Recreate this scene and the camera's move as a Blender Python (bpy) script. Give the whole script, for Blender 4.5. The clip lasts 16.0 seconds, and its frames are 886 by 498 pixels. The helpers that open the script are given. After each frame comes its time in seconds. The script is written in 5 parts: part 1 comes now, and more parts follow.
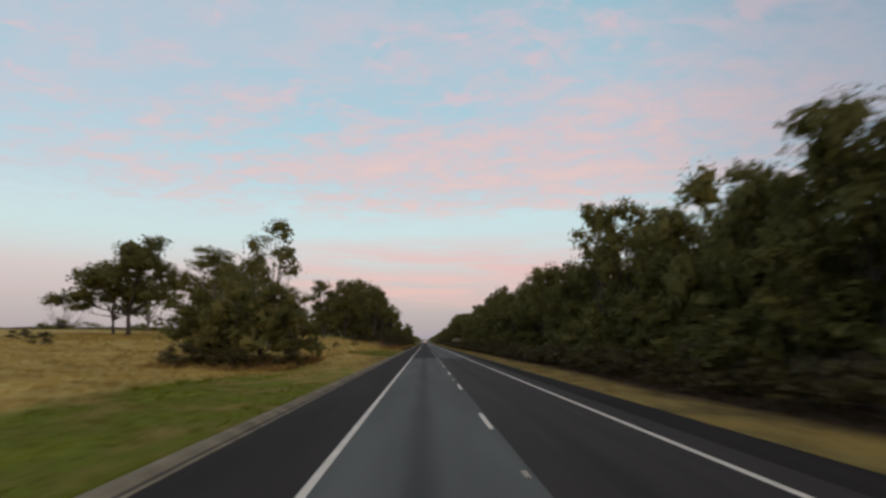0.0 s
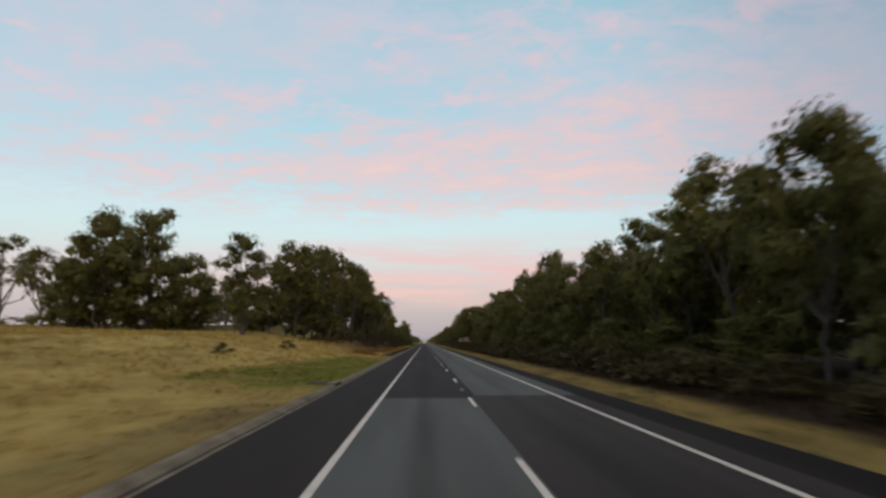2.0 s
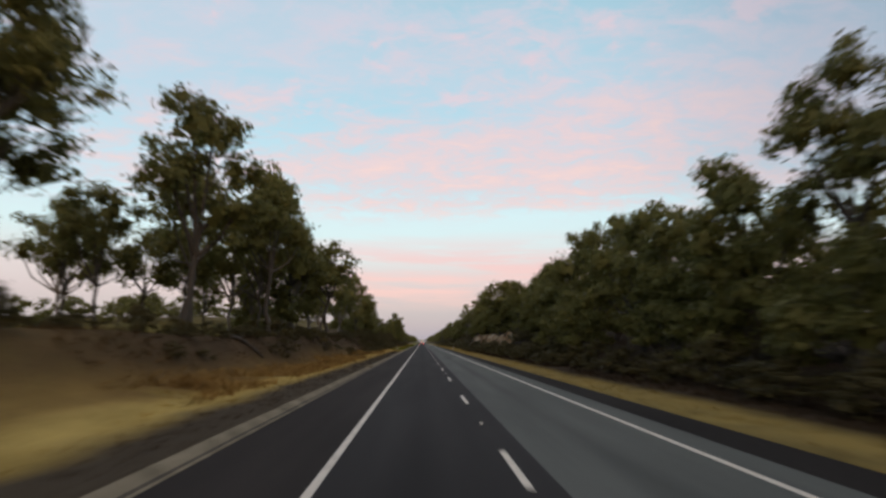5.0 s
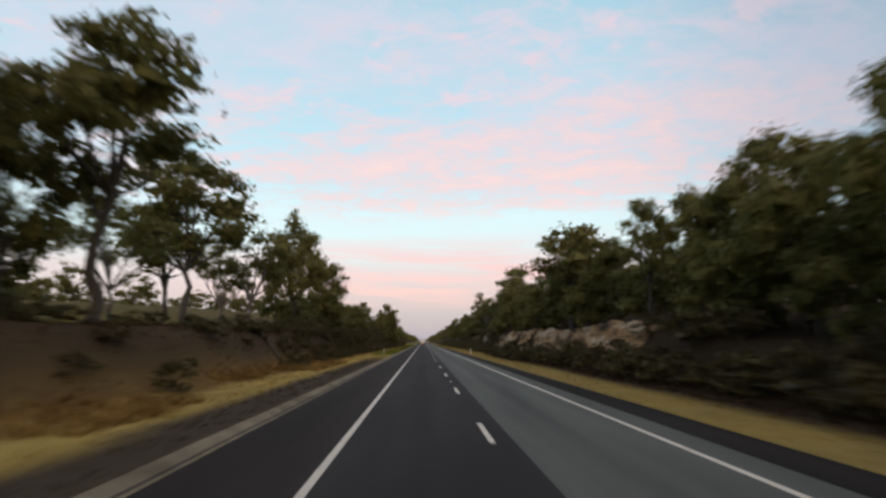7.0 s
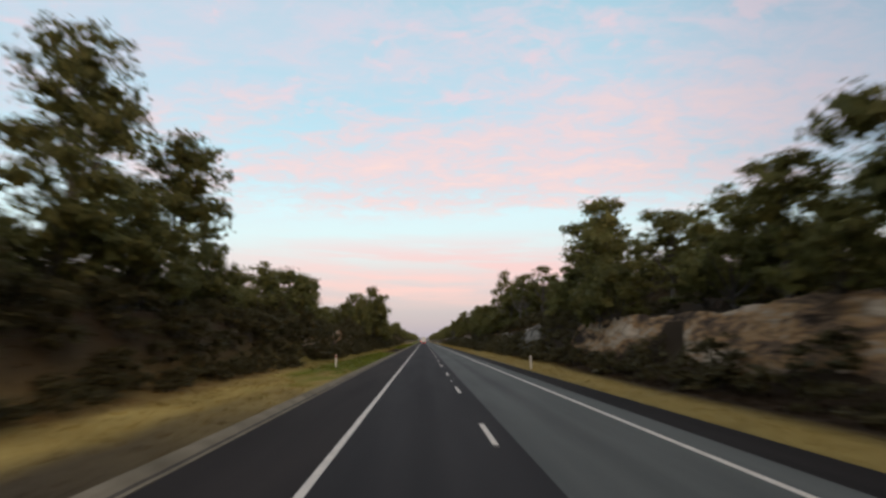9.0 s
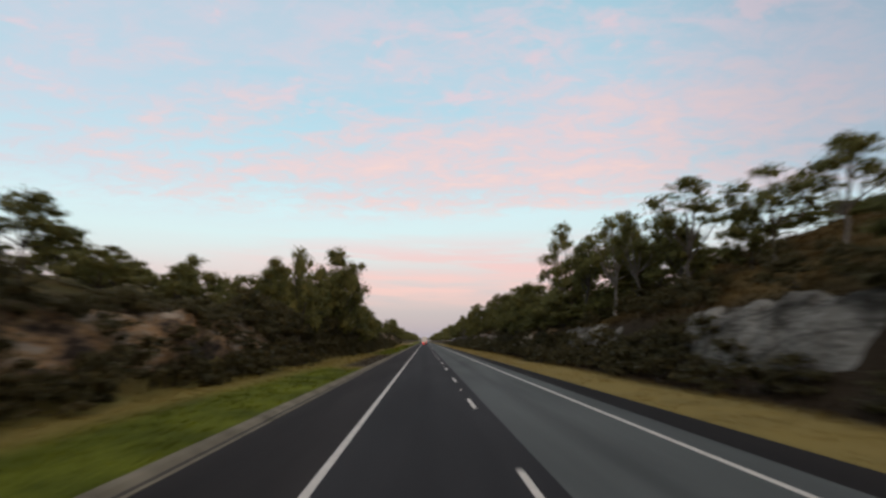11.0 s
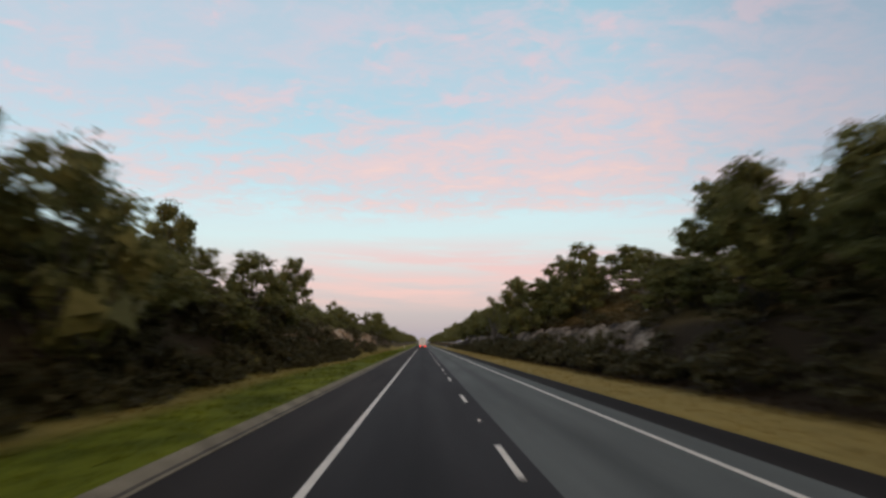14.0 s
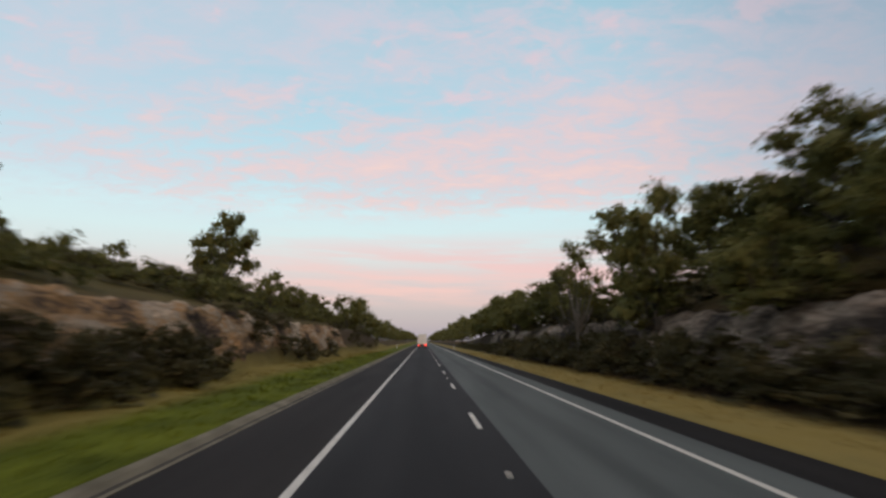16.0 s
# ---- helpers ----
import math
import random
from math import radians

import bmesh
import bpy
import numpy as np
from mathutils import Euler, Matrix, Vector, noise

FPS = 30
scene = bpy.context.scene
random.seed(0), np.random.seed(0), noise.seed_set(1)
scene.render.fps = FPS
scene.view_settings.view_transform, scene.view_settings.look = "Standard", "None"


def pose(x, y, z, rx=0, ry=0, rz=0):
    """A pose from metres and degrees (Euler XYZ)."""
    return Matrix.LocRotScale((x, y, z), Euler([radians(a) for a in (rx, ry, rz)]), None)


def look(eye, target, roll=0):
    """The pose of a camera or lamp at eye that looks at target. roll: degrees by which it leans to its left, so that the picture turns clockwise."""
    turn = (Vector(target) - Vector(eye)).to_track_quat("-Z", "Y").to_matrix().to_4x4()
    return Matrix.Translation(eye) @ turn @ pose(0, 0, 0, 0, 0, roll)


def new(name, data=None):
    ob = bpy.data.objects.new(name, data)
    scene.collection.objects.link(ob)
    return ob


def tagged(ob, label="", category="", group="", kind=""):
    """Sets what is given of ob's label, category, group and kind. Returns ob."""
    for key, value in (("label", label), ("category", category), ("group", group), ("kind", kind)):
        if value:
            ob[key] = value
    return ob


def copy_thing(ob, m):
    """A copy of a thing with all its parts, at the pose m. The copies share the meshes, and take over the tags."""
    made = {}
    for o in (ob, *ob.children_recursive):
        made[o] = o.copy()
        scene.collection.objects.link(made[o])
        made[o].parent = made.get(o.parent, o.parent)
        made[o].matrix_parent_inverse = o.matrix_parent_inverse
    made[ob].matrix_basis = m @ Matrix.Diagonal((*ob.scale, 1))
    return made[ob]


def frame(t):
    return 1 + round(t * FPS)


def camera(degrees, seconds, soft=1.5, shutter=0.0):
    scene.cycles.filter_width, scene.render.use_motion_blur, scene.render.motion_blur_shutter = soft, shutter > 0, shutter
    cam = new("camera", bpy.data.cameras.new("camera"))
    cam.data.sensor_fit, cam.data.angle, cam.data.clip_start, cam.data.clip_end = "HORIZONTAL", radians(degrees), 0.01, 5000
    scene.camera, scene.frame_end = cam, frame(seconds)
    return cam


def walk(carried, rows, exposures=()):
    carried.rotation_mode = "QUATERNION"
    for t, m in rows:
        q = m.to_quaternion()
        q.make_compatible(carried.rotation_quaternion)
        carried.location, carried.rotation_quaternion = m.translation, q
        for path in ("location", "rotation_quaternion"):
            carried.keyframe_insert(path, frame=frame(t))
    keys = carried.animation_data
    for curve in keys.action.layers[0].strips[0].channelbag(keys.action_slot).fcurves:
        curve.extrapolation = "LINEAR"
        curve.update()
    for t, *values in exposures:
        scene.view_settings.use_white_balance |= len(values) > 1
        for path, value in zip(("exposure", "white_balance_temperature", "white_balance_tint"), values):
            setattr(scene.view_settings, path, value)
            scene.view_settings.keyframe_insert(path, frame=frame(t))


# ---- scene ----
# Camera: carried in a vehicle along the left lane of a straight dual carriageway, 2.18 m above the road.
cam = camera(75.6, 16.0, soft=2.7, shutter=0.55)
# seconds, sideways, along the road, and the small shakes: nod, lean, swing in degrees
PATH = [
    (0.0, 0.00, 0.10, 0.06, 0.13, 0.13),
    (0.5, -0.01, 13.90, -0.12, -0.12, 0.22),
    (1.0, -0.04, 27.70, -0.11, 0.09, 0.10),
    (1.5, -0.07, 41.50, -0.04, 0.14, -0.03),
    (2.0, -0.08, 54.90, 0.10, -0.02, 0.09),
    (2.5, -0.10, 67.70, -0.18, -0.08, 0.01),
    (3.0, -0.12, 82.10, 0.09, -0.04, -0.02),
    (5.5, -0.11, 152.00, 0.05, 0.12, -0.15),
    (6.0, -0.08, 166.07, -0.03, 0.03, -0.16),
    (6.5, -0.05, 180.13, 0.03, -0.02, -0.13),
    (7.0, -0.02, 194.20, 0.05, 0.04, -0.07),
    (7.5, -0.01, 207.93, 0.38, 0.01, -0.02),
    (8.0, 0.01, 221.67, 0.07, 0.01, -0.11),
    (8.5, 0.00, 235.40, -0.10, 0.16, 0.00),
    (11.0, -0.07, 302.30, -0.06, -0.00, 0.11),
    (11.5, -0.11, 315.73, 0.05, 0.06, 0.12),
    (12.0, -0.11, 329.17, 0.00, 0.08, 0.16),
    (12.5, -0.10, 342.60, 0.10, -0.04, -0.00),
    (13.0, -0.08, 356.30, -0.09, -0.07, -0.01),
    (13.5, -0.04, 370.00, -0.05, 0.14, -0.02),
    (14.0, 0.00, 383.70, 0.15, 0.08, -0.06),
    (14.5, 0.06, 397.40, -0.01, 0.09, 0.02),
    (15.0, 0.10, 411.10, -0.08, -0.35, -0.10),
    (15.5, 0.13, 424.80, -0.15, -0.22, -0.05),
    (16.0, 0.16, 438.50, -0.05, -0.24, -0.03),
]
walk(cam, [(t, pose(x, y, 2.18, 90 + 9.15 + nod, lean, -1.93 + swing)) for t, x, y, nod, lean, swing in PATH], [(0.0, -0.14), (1.5, -0.05), (3.0, 0.02), (5.5, 0.15), (6.5, 0.22), (8.5, 0.20), (11.0, 0.08), (12.5, 0.03), (16.0, 0.03)])

# World: a clear dusk sky with a thin layer of pink broken cloud.
world = bpy.data.worlds.new("dusk_sky")
scene.world = world
world.use_nodes = True
wt = world.node_tree
wt.nodes.clear()


def wnode(kind, **values):
    n = wt.nodes.new(kind)
    for key, value in values.items():
        n.inputs[key].default_value = value
    return n


def wmath(op, a, b=None, clamp=False):
    n = wt.nodes.new("ShaderNodeMath")
    n.operation, n.use_clamp = op, clamp
    for i, v in enumerate((a, b)):
        if v is None:
            continue
        if isinstance(v, (int, float)):
            n.inputs[i].default_value = v
        else:
            wt.links.new(v, n.inputs[i])
    return n.outputs[0]


def wramp(fac, stops):
    n = wt.nodes.new("ShaderNodeValToRGB")
    el = n.color_ramp.elements
    while len(el) < len(stops):
        el.new(0.5)
    for e, (p, c) in zip(el, stops):
        e.position, e.color = p, (*c, 1) if len(c) == 3 else c
    wt.links.new(fac, n.inputs[0])
    return n.outputs[0]


def wmix(fac, a, b):
    n = wt.nodes.new("ShaderNodeMix")
    n.data_type = "RGBA"
    for i, v in ((0, fac), (6, a), (7, b)):
        if isinstance(v, (int, float, tuple)):
            n.inputs[i].default_value = v
        else:
            wt.links.new(v, n.inputs[i])
    return n.outputs[2]


coord = wt.nodes.new("ShaderNodeTexCoord")
split = wt.nodes.new("ShaderNodeSeparateXYZ")
wt.links.new(coord.outputs["Generated"], split.inputs[0])
sx, sy, sz = split.outputs
up = wmath("MAXIMUM", sz, 0.02)
# the cloud layer as a flat sheet overhead
flat = wt.nodes.new("ShaderNodeCombineXYZ")
wt.links.new(wmath("DIVIDE", sx, wmath("ADD", up, 0.12)), flat.inputs[0])
wt.links.new(wmath("DIVIDE", sy, wmath("ADD", up, 0.12)), flat.inputs[1])


def wnoise(scale, detail, rough, stretch, turn, shift=0.0, distort=0.0):
    m = wt.nodes.new("ShaderNodeMapping")
    m.inputs["Scale"].default_value = stretch
    m.inputs["Rotation"].default_value = (0, 0, radians(turn))
    m.inputs["Location"].default_value = (shift, shift * 0.7, shift * 1.3)
    wt.links.new(flat.outputs[0], m.inputs[0])
    n = wnode("ShaderNodeTexNoise", Scale=scale, Detail=detail, Roughness=rough, Distortion=distort)
    wt.links.new(m.outputs[0], n.inputs[0])
    return n.outputs[0]


def wspan(v, lo, hi):
    n = wt.nodes.new("ShaderNodeMapRange")
    n.interpolation_type = "SMOOTHSTEP"
    n.inputs[1].default_value, n.inputs[2].default_value = lo, hi
    wt.links.new(v, n.inputs[0])
    return n.outputs[0]


def wprod(*values):
    out = values[0]
    for v in values[1:]:
        out = wmath("MULTIPLY", out, v)
    return out


sky = wt.nodes.new("ShaderNodeTexSky")
sky.sky_type, sky.sun_disc = "NISHITA", False
sky.sun_elevation, sky.sun_rotation = radians(3.0), radians(162)
# bearing from the road's direction, as a tangent
bearing = wmath("DIVIDE", sx, wmath("MAXIMUM", sy, 0.25))
# clear sky colour by height above the horizon
clear = wramp(sz, [(0.0, (0.38, 0.38, 0.46)), (0.045, (0.42, 0.40, 0.49)), (0.08, (0.53, 0.44, 0.52)), (0.115, (0.62, 0.52, 0.57)), (0.145, (0.60, 0.65, 0.69)), (0.175, (0.585, 0.72, 0.76)), (0.215, (0.575, 0.74, 0.79)), (0.27, (0.48, 0.675, 0.76)), (0.38, (0.395, 0.61, 0.715)), (0.52, (0.34, 0.555, 0.66)), (0.75, (0.33, 0.38, 0.42)), (1.0, (0.28, 0.30, 0.31))])
# greyer and duller away from the afterglow
clear = wmix(wprod(wspan(bearing, 0.25, 0.80), wspan(sz, 0.18, 0.30), 0.75), clear, (0.37, 0.47, 0.58, 1))
broad = wnoise(0.9, 3, 0.5, (0.6, 0.9, 1), 15, 3.1)
puffs = wnoise(2.6, 7, 0.60, (0.55, 1.0, 1), 18, 1.7, 0.5)
fine = wnoise(10.0, 7, 0.68, (0.75, 1.0, 1), 28, 7.7, 0.6)
# a thin lavender veil over the upper sky
veil = wprod(wspan(wmath("ADD", wmath("MULTIPLY", broad, 0.55), wmath("ADD", wmath("MULTIPLY", puffs, 0.3), wmath("MULTIPLY", fine, 0.25))), 0.44, 0.66), wspan(sz, 0.17, 0.24), 0.72)
clouded = wmix(veil, clear, (0.57, 0.575, 0.665, 1))
# the sheet of pink cloud ahead, thickest low and over the road, with ragged rows and clear lanes
sheet = wspan(wmath("ADD", wmath("ADD", wmath("MULTIPLY", puffs, 0.5), wmath("MULTIPLY", fine, 0.5)), wmath("MULTIPLY", wprod(wspan(sz, 0.195, 0.25), wmath("SUBTRACT", 1.0, wspan(sz, 0.30, 0.46)), wspan(bearing, -0.75, -0.15), wmath("SUBTRACT", 1.0, wspan(bearing, 0.45, 1.0))), 0.15)), 0.47, 0.69)
sheet = wprod(sheet, wspan(wmath("ADD", sz, wmath("MULTIPLY", wmath("SUBTRACT", broad, 0.5), 0.06)), 0.185, 0.235))
glow = wprod(wmath("SUBTRACT", 1.0, wspan(sz, 0.28, 0.52)), wspan(bearing, -1.1, -0.2), wmath("SUBTRACT", 1.0, wmath("MULTIPLY", wspan(bearing, 0.35, 0.9), 0.6)))
tint = wmix(glow, (0.60, 0.55, 0.63, 1), wramp(wmath("ADD", wmath("MULTIPLY", puffs, 0.5), wmath("MULTIPLY", fine, 0.5)), [(0.42, (0.63, 0.55, 0.59)), (0.54, (0.76, 0.545, 0.55)), (0.66, (0.90, 0.57, 0.50))]))
clouded = wmix(wmath("MULTIPLY", sheet, 0.88), clouded, tint)
# small rosy tufts higher up
tufts = wnoise(6.5, 5, 0.6, (0.8, 1.0, 1), 40, 11.3, 0.4)
clouded = wmix(wprod(wspan(tufts, 0.56, 0.72), wspan(sz, 0.26, 0.36), 0.75), clouded, (0.72, 0.55, 0.60, 1))
# long pink streaks low over the road ahead
band = wt.nodes.new("ShaderNodeCombineXYZ")
wt.links.new(wmath("MULTIPLY", bearing, 2.2), band.inputs[0])
wt.links.new(wmath("MULTIPLY", wmath("ADD", sz, wmath("MULTIPLY", bearing, 0.035)), 26.0), band.inputs[1])
streak = wnode("ShaderNodeTexNoise", Scale=1.7, Detail=5, Roughness=0.55)
wt.links.new(band.outputs[0], streak.inputs[0])
low_band = wprod(wspan(sz, 0.045, 0.085), wmath("SUBTRACT", 1.0, wspan(sz, 0.13, 0.20)))
ahead_band = wprod(wspan(bearing, -0.55, 0.0), wmath("SUBTRACT", 1.0, wmath("MULTIPLY", wspan(bearing, 0.35, 0.8), 0.7)))
streaks = wprod(wspan(streak.outputs[0], 0.36, 0.60), low_band, ahead_band)
clouded = wmix(wmath("MULTIPLY", streaks, 0.9), clouded, (0.77, 0.47, 0.50, 1))
# duller away from the afterglow
dull = wspan(bearing, 0.25, 0.95)
clouded = wmix(wprod(dull, wspan(sz, 0.16, 0.28), 0.85), clouded, wmix(0.55, clouded, (0.20, 0.27, 0.36, 1)))
both = wmix(0.94, sky.outputs[0], clouded)
background = wnode("ShaderNodeBackground", Strength=1.0)
wt.links.new(both, background.inputs[0])
wout = wt.nodes.new("ShaderNodeOutputWorld")
wt.links.new(background.outputs[0], wout.inputs[0])

sun = new("sun", bpy.data.lights.new("sun", "SUN"))
sun.data.energy, sun.data.angle, sun.data.color = 0.85, radians(40), (1.0, 0.68, 0.42)
sun.matrix_basis = look((0, 0, 60), (-8, 60, 22))


# ---- materials ----
def material(name, stops, scale=3.0, fine_scale=40.0, rough=0.85, bump=0.3, spread=0.25, coords="Object", stretch=(1, 1, 1), metallic=0.0, detail=6, random_tint=0.0, dist=0.02, shine=0.5, tracks=(), cracks=0.0, tilt=0.0):
    """A surface whose colour runs over the stops by two scales of noise, with grain and relief."""
    mat = bpy.data.materials.new(name)
    mat.use_nodes = True
    nt = mat.node_tree
    b = nt.nodes["Principled BSDF"]
    b.inputs["Roughness"].default_value, b.inputs["Metallic"].default_value, b.inputs["Specular IOR Level"].default_value = rough, metallic, shine
    tc = nt.nodes.new("ShaderNodeTexCoord")
    mp = nt.nodes.new("ShaderNodeMapping")
    mp.inputs["Scale"].default_value, mp.inputs["Rotation"].default_value = stretch, (radians(tilt), 0, 0)
    nt.links.new(tc.outputs[coords], mp.inputs[0])
    n1, n2 = nt.nodes.new("ShaderNodeTexNoise"), nt.nodes.new("ShaderNodeTexNoise")
    n1.inputs["Scale"].default_value, n1.inputs["Detail"].default_value = scale, detail
    n2.inputs["Scale"].default_value, n2.inputs["Detail"].default_value = fine_scale, 4
    for n in (n1, n2):
        nt.links.new(mp.outputs[0], n.inputs[0])
    mix = nt.nodes.new("ShaderNodeMath")
    mix.operation = "MULTIPLY_ADD"
    nt.links.new(n2.outputs[0], mix.inputs[0])
    mix.inputs[1].default_value = spread
    add = nt.nodes.new("ShaderNodeMath")
    add.operation = "SUBTRACT"
    nt.links.new(n1.outputs[0], add.inputs[0])
    add.inputs[1].default_value = spread * 0.5
    nt.links.new(add.outputs[0], mix.inputs[2])
    fac = mix.outputs[0]
    if random_tint:
        info = nt.nodes.new("ShaderNodeObjectInfo")
        r = nt.nodes.new("ShaderNodeMath")
        r.operation = "MULTIPLY_ADD"
        nt.links.new(info.outputs["Random"], r.inputs[0])
        r.inputs[1].default_value = random_tint
        r2 = nt.nodes.new("ShaderNodeMath")
        r2.operation = "SUBTRACT"
        nt.links.new(fac, r2.inputs[0])
        r2.inputs[1].default_value = random_tint * 0.5
        nt.links.new(r2.outputs[0], r.inputs[2])
        fac = r.outputs[0]
    ramp = nt.nodes.new("ShaderNodeValToRGB")
    el = ramp.color_ramp.elements
    while len(el) < len(stops):
        el.new(0.5)
    for e, (p, c) in zip(el, stops):
        e.position, e.color = p, (*c, 1)
    nt.links.new(fac, ramp.inputs[0])
    colour = ramp.outputs[0]
    if cracks:
        # dark joints between the blocks
        vo = nt.nodes.new("ShaderNodeTexVoronoi")
        vo.feature = "DISTANCE_TO_EDGE"
        vo.inputs["Scale"].default_value = cracks
        warp = nt.nodes.new("ShaderNodeMapping")
        warp.inputs["Scale"].default_value = (1.0, 0.45, 1.5)
        warp.inputs["Rotation"].default_value = (radians(18), 0, 0)
        nt.links.new(tc.outputs[coords], warp.inputs[0])
        nt.links.new(warp.outputs[0], vo.inputs[0])
        joint = nt.nodes.new("ShaderNodeMapRange")
        for i, v in ((1, 0.0), (2, 0.06), (3, 0.62), (4, 1.0)):
            joint.inputs[i].default_value = v
        nt.links.new(vo.outputs["Distance"], joint.inputs[0])
        dim = nt.nodes.new("ShaderNodeVectorMath")
        dim.operation = "SCALE"
        nt.links.new(colour, dim.inputs[0])
        nt.links.new(joint.outputs[0], dim.inputs["Scale"])
        colour = dim.outputs[0]
    for centre, half, depth in tracks:
        # a dark band of oil and rubber along the lane
        sp = nt.nodes.new("ShaderNodeSeparateXYZ")
        nt.links.new(tc.outputs[coords], sp.inputs[0])
        away = nt.nodes.new("ShaderNodeMath")
        away.operation = "SUBTRACT"
        nt.links.new(sp.outputs[0], away.inputs[0])
        away.inputs[1].default_value = centre
        size = nt.nodes.new("ShaderNodeMath")
        size.operation = "ABSOLUTE"
        nt.links.new(away.outputs[0], size.inputs[0])
        fade = nt.nodes.new("ShaderNodeMapRange")
        fade.interpolation_type = "SMOOTHSTEP"
        for i, v in ((1, 0.0), (2, half), (3, 1 - depth), (4, 1.0)):
            fade.inputs[i].default_value = v
        nt.links.new(size.outputs[0], fade.inputs[0])
        mul = nt.nodes.new("ShaderNodeVectorMath")
        mul.operation = "SCALE"
        nt.links.new(colour, mul.inputs[0])
        nt.links.new(fade.outputs[0], mul.inputs["Scale"])
        colour = mul.outputs[0]
    nt.links.new(colour, b.inputs["Base Color"])
    if bump:
        bp = nt.nodes.new("ShaderNodeBump")
        bp.inputs["Strength"].default_value, bp.inputs["Distance"].default_value = bump, dist
        nt.links.new(n2.outputs[0], bp.inputs["Height"])
        nt.links.new(bp.outputs[0], b.inputs["Normal"])
    return mat


def leafy(name, stops):
    """Leaves: colour varies from leaf to leaf and tree to tree, some light passes through."""
    mat = bpy.data.materials.new(name)
    mat.use_nodes = True
    nt = mat.node_tree
    b = nt.nodes["Principled BSDF"]
    b.inputs["Roughness"].default_value, b.inputs["Specular IOR Level"].default_value = 0.6, 0.2
    geo, info = nt.nodes.new("ShaderNodeNewGeometry"), nt.nodes.new("ShaderNodeObjectInfo")
    m = nt.nodes.new("ShaderNodeMath")
    m.operation = "MULTIPLY_ADD"
    nt.links.new(geo.outputs["Random Per Island"], m.inputs[0])
    m.inputs[1].default_value = 0.24
    m2 = nt.nodes.new("ShaderNodeMath")
    m2.operation = "MULTIPLY"
    nt.links.new(info.outputs["Random"], m2.inputs[0])
    m2.inputs[1].default_value = 0.32
    # leaf-sized mottling, light and dark
    mottle = nt.nodes.new("ShaderNodeTexNoise")
    mottle.inputs["Scale"].default_value, mottle.inputs["Detail"].default_value, mottle.inputs["Roughness"].default_value = 3.5, 4, 0.7
    nt.links.new(geo.outputs["Position"], mottle.inputs[0])
    m3 = nt.nodes.new("ShaderNodeMath")
    m3.operation = "MULTIPLY_ADD"
    nt.links.new(mottle.outputs[0], m3.inputs[0])
    m3.inputs[1].default_value = 1.1
    nt.links.new(m2.outputs[0], m3.inputs[2])
    m4 = nt.nodes.new("ShaderNodeMath")
    m4.operation = "SUBTRACT"
    nt.links.new(m3.outputs[0], m4.inputs[0])
    m4.inputs[1].default_value = 0.32
    nt.links.new(m4.outputs[0], m.inputs[2])
    bp = nt.nodes.new("ShaderNodeBump")
    bp.inputs["Strength"].default_value, bp.inputs["Distance"].default_value = 0.4, 0.12
    nt.links.new(mottle.outputs[0], bp.inputs["Height"])
    nt.links.new(bp.outputs[0], b.inputs["Normal"])
    ramp = nt.nodes.new("ShaderNodeValToRGB")
    el = ramp.color_ramp.elements
    while len(el) < len(stops):
        el.new(0.5)
    for e, (p, c) in zip(el, stops):
        e.position, e.color = p, (*c, 1)
    nt.links.new(m.outputs[0], ramp.inputs[0])
    nt.links.new(ramp.outputs[0], b.inputs["Base Color"])
    through_leaf, blend = nt.nodes.new("ShaderNodeBsdfTranslucent"), nt.nodes.new("ShaderNodeMixShader")
    nt.links.new(ramp.outputs[0], through_leaf.inputs[0])
    blend.inputs[0].default_value = 0.45
    nt.links.new(b.outputs[0], blend.inputs[1])
    nt.links.new(through_leaf.outputs[0], blend.inputs[2])
    nt.links.new(blend.outputs[0], nt.nodes["Material Output"].inputs[0])
    return mat


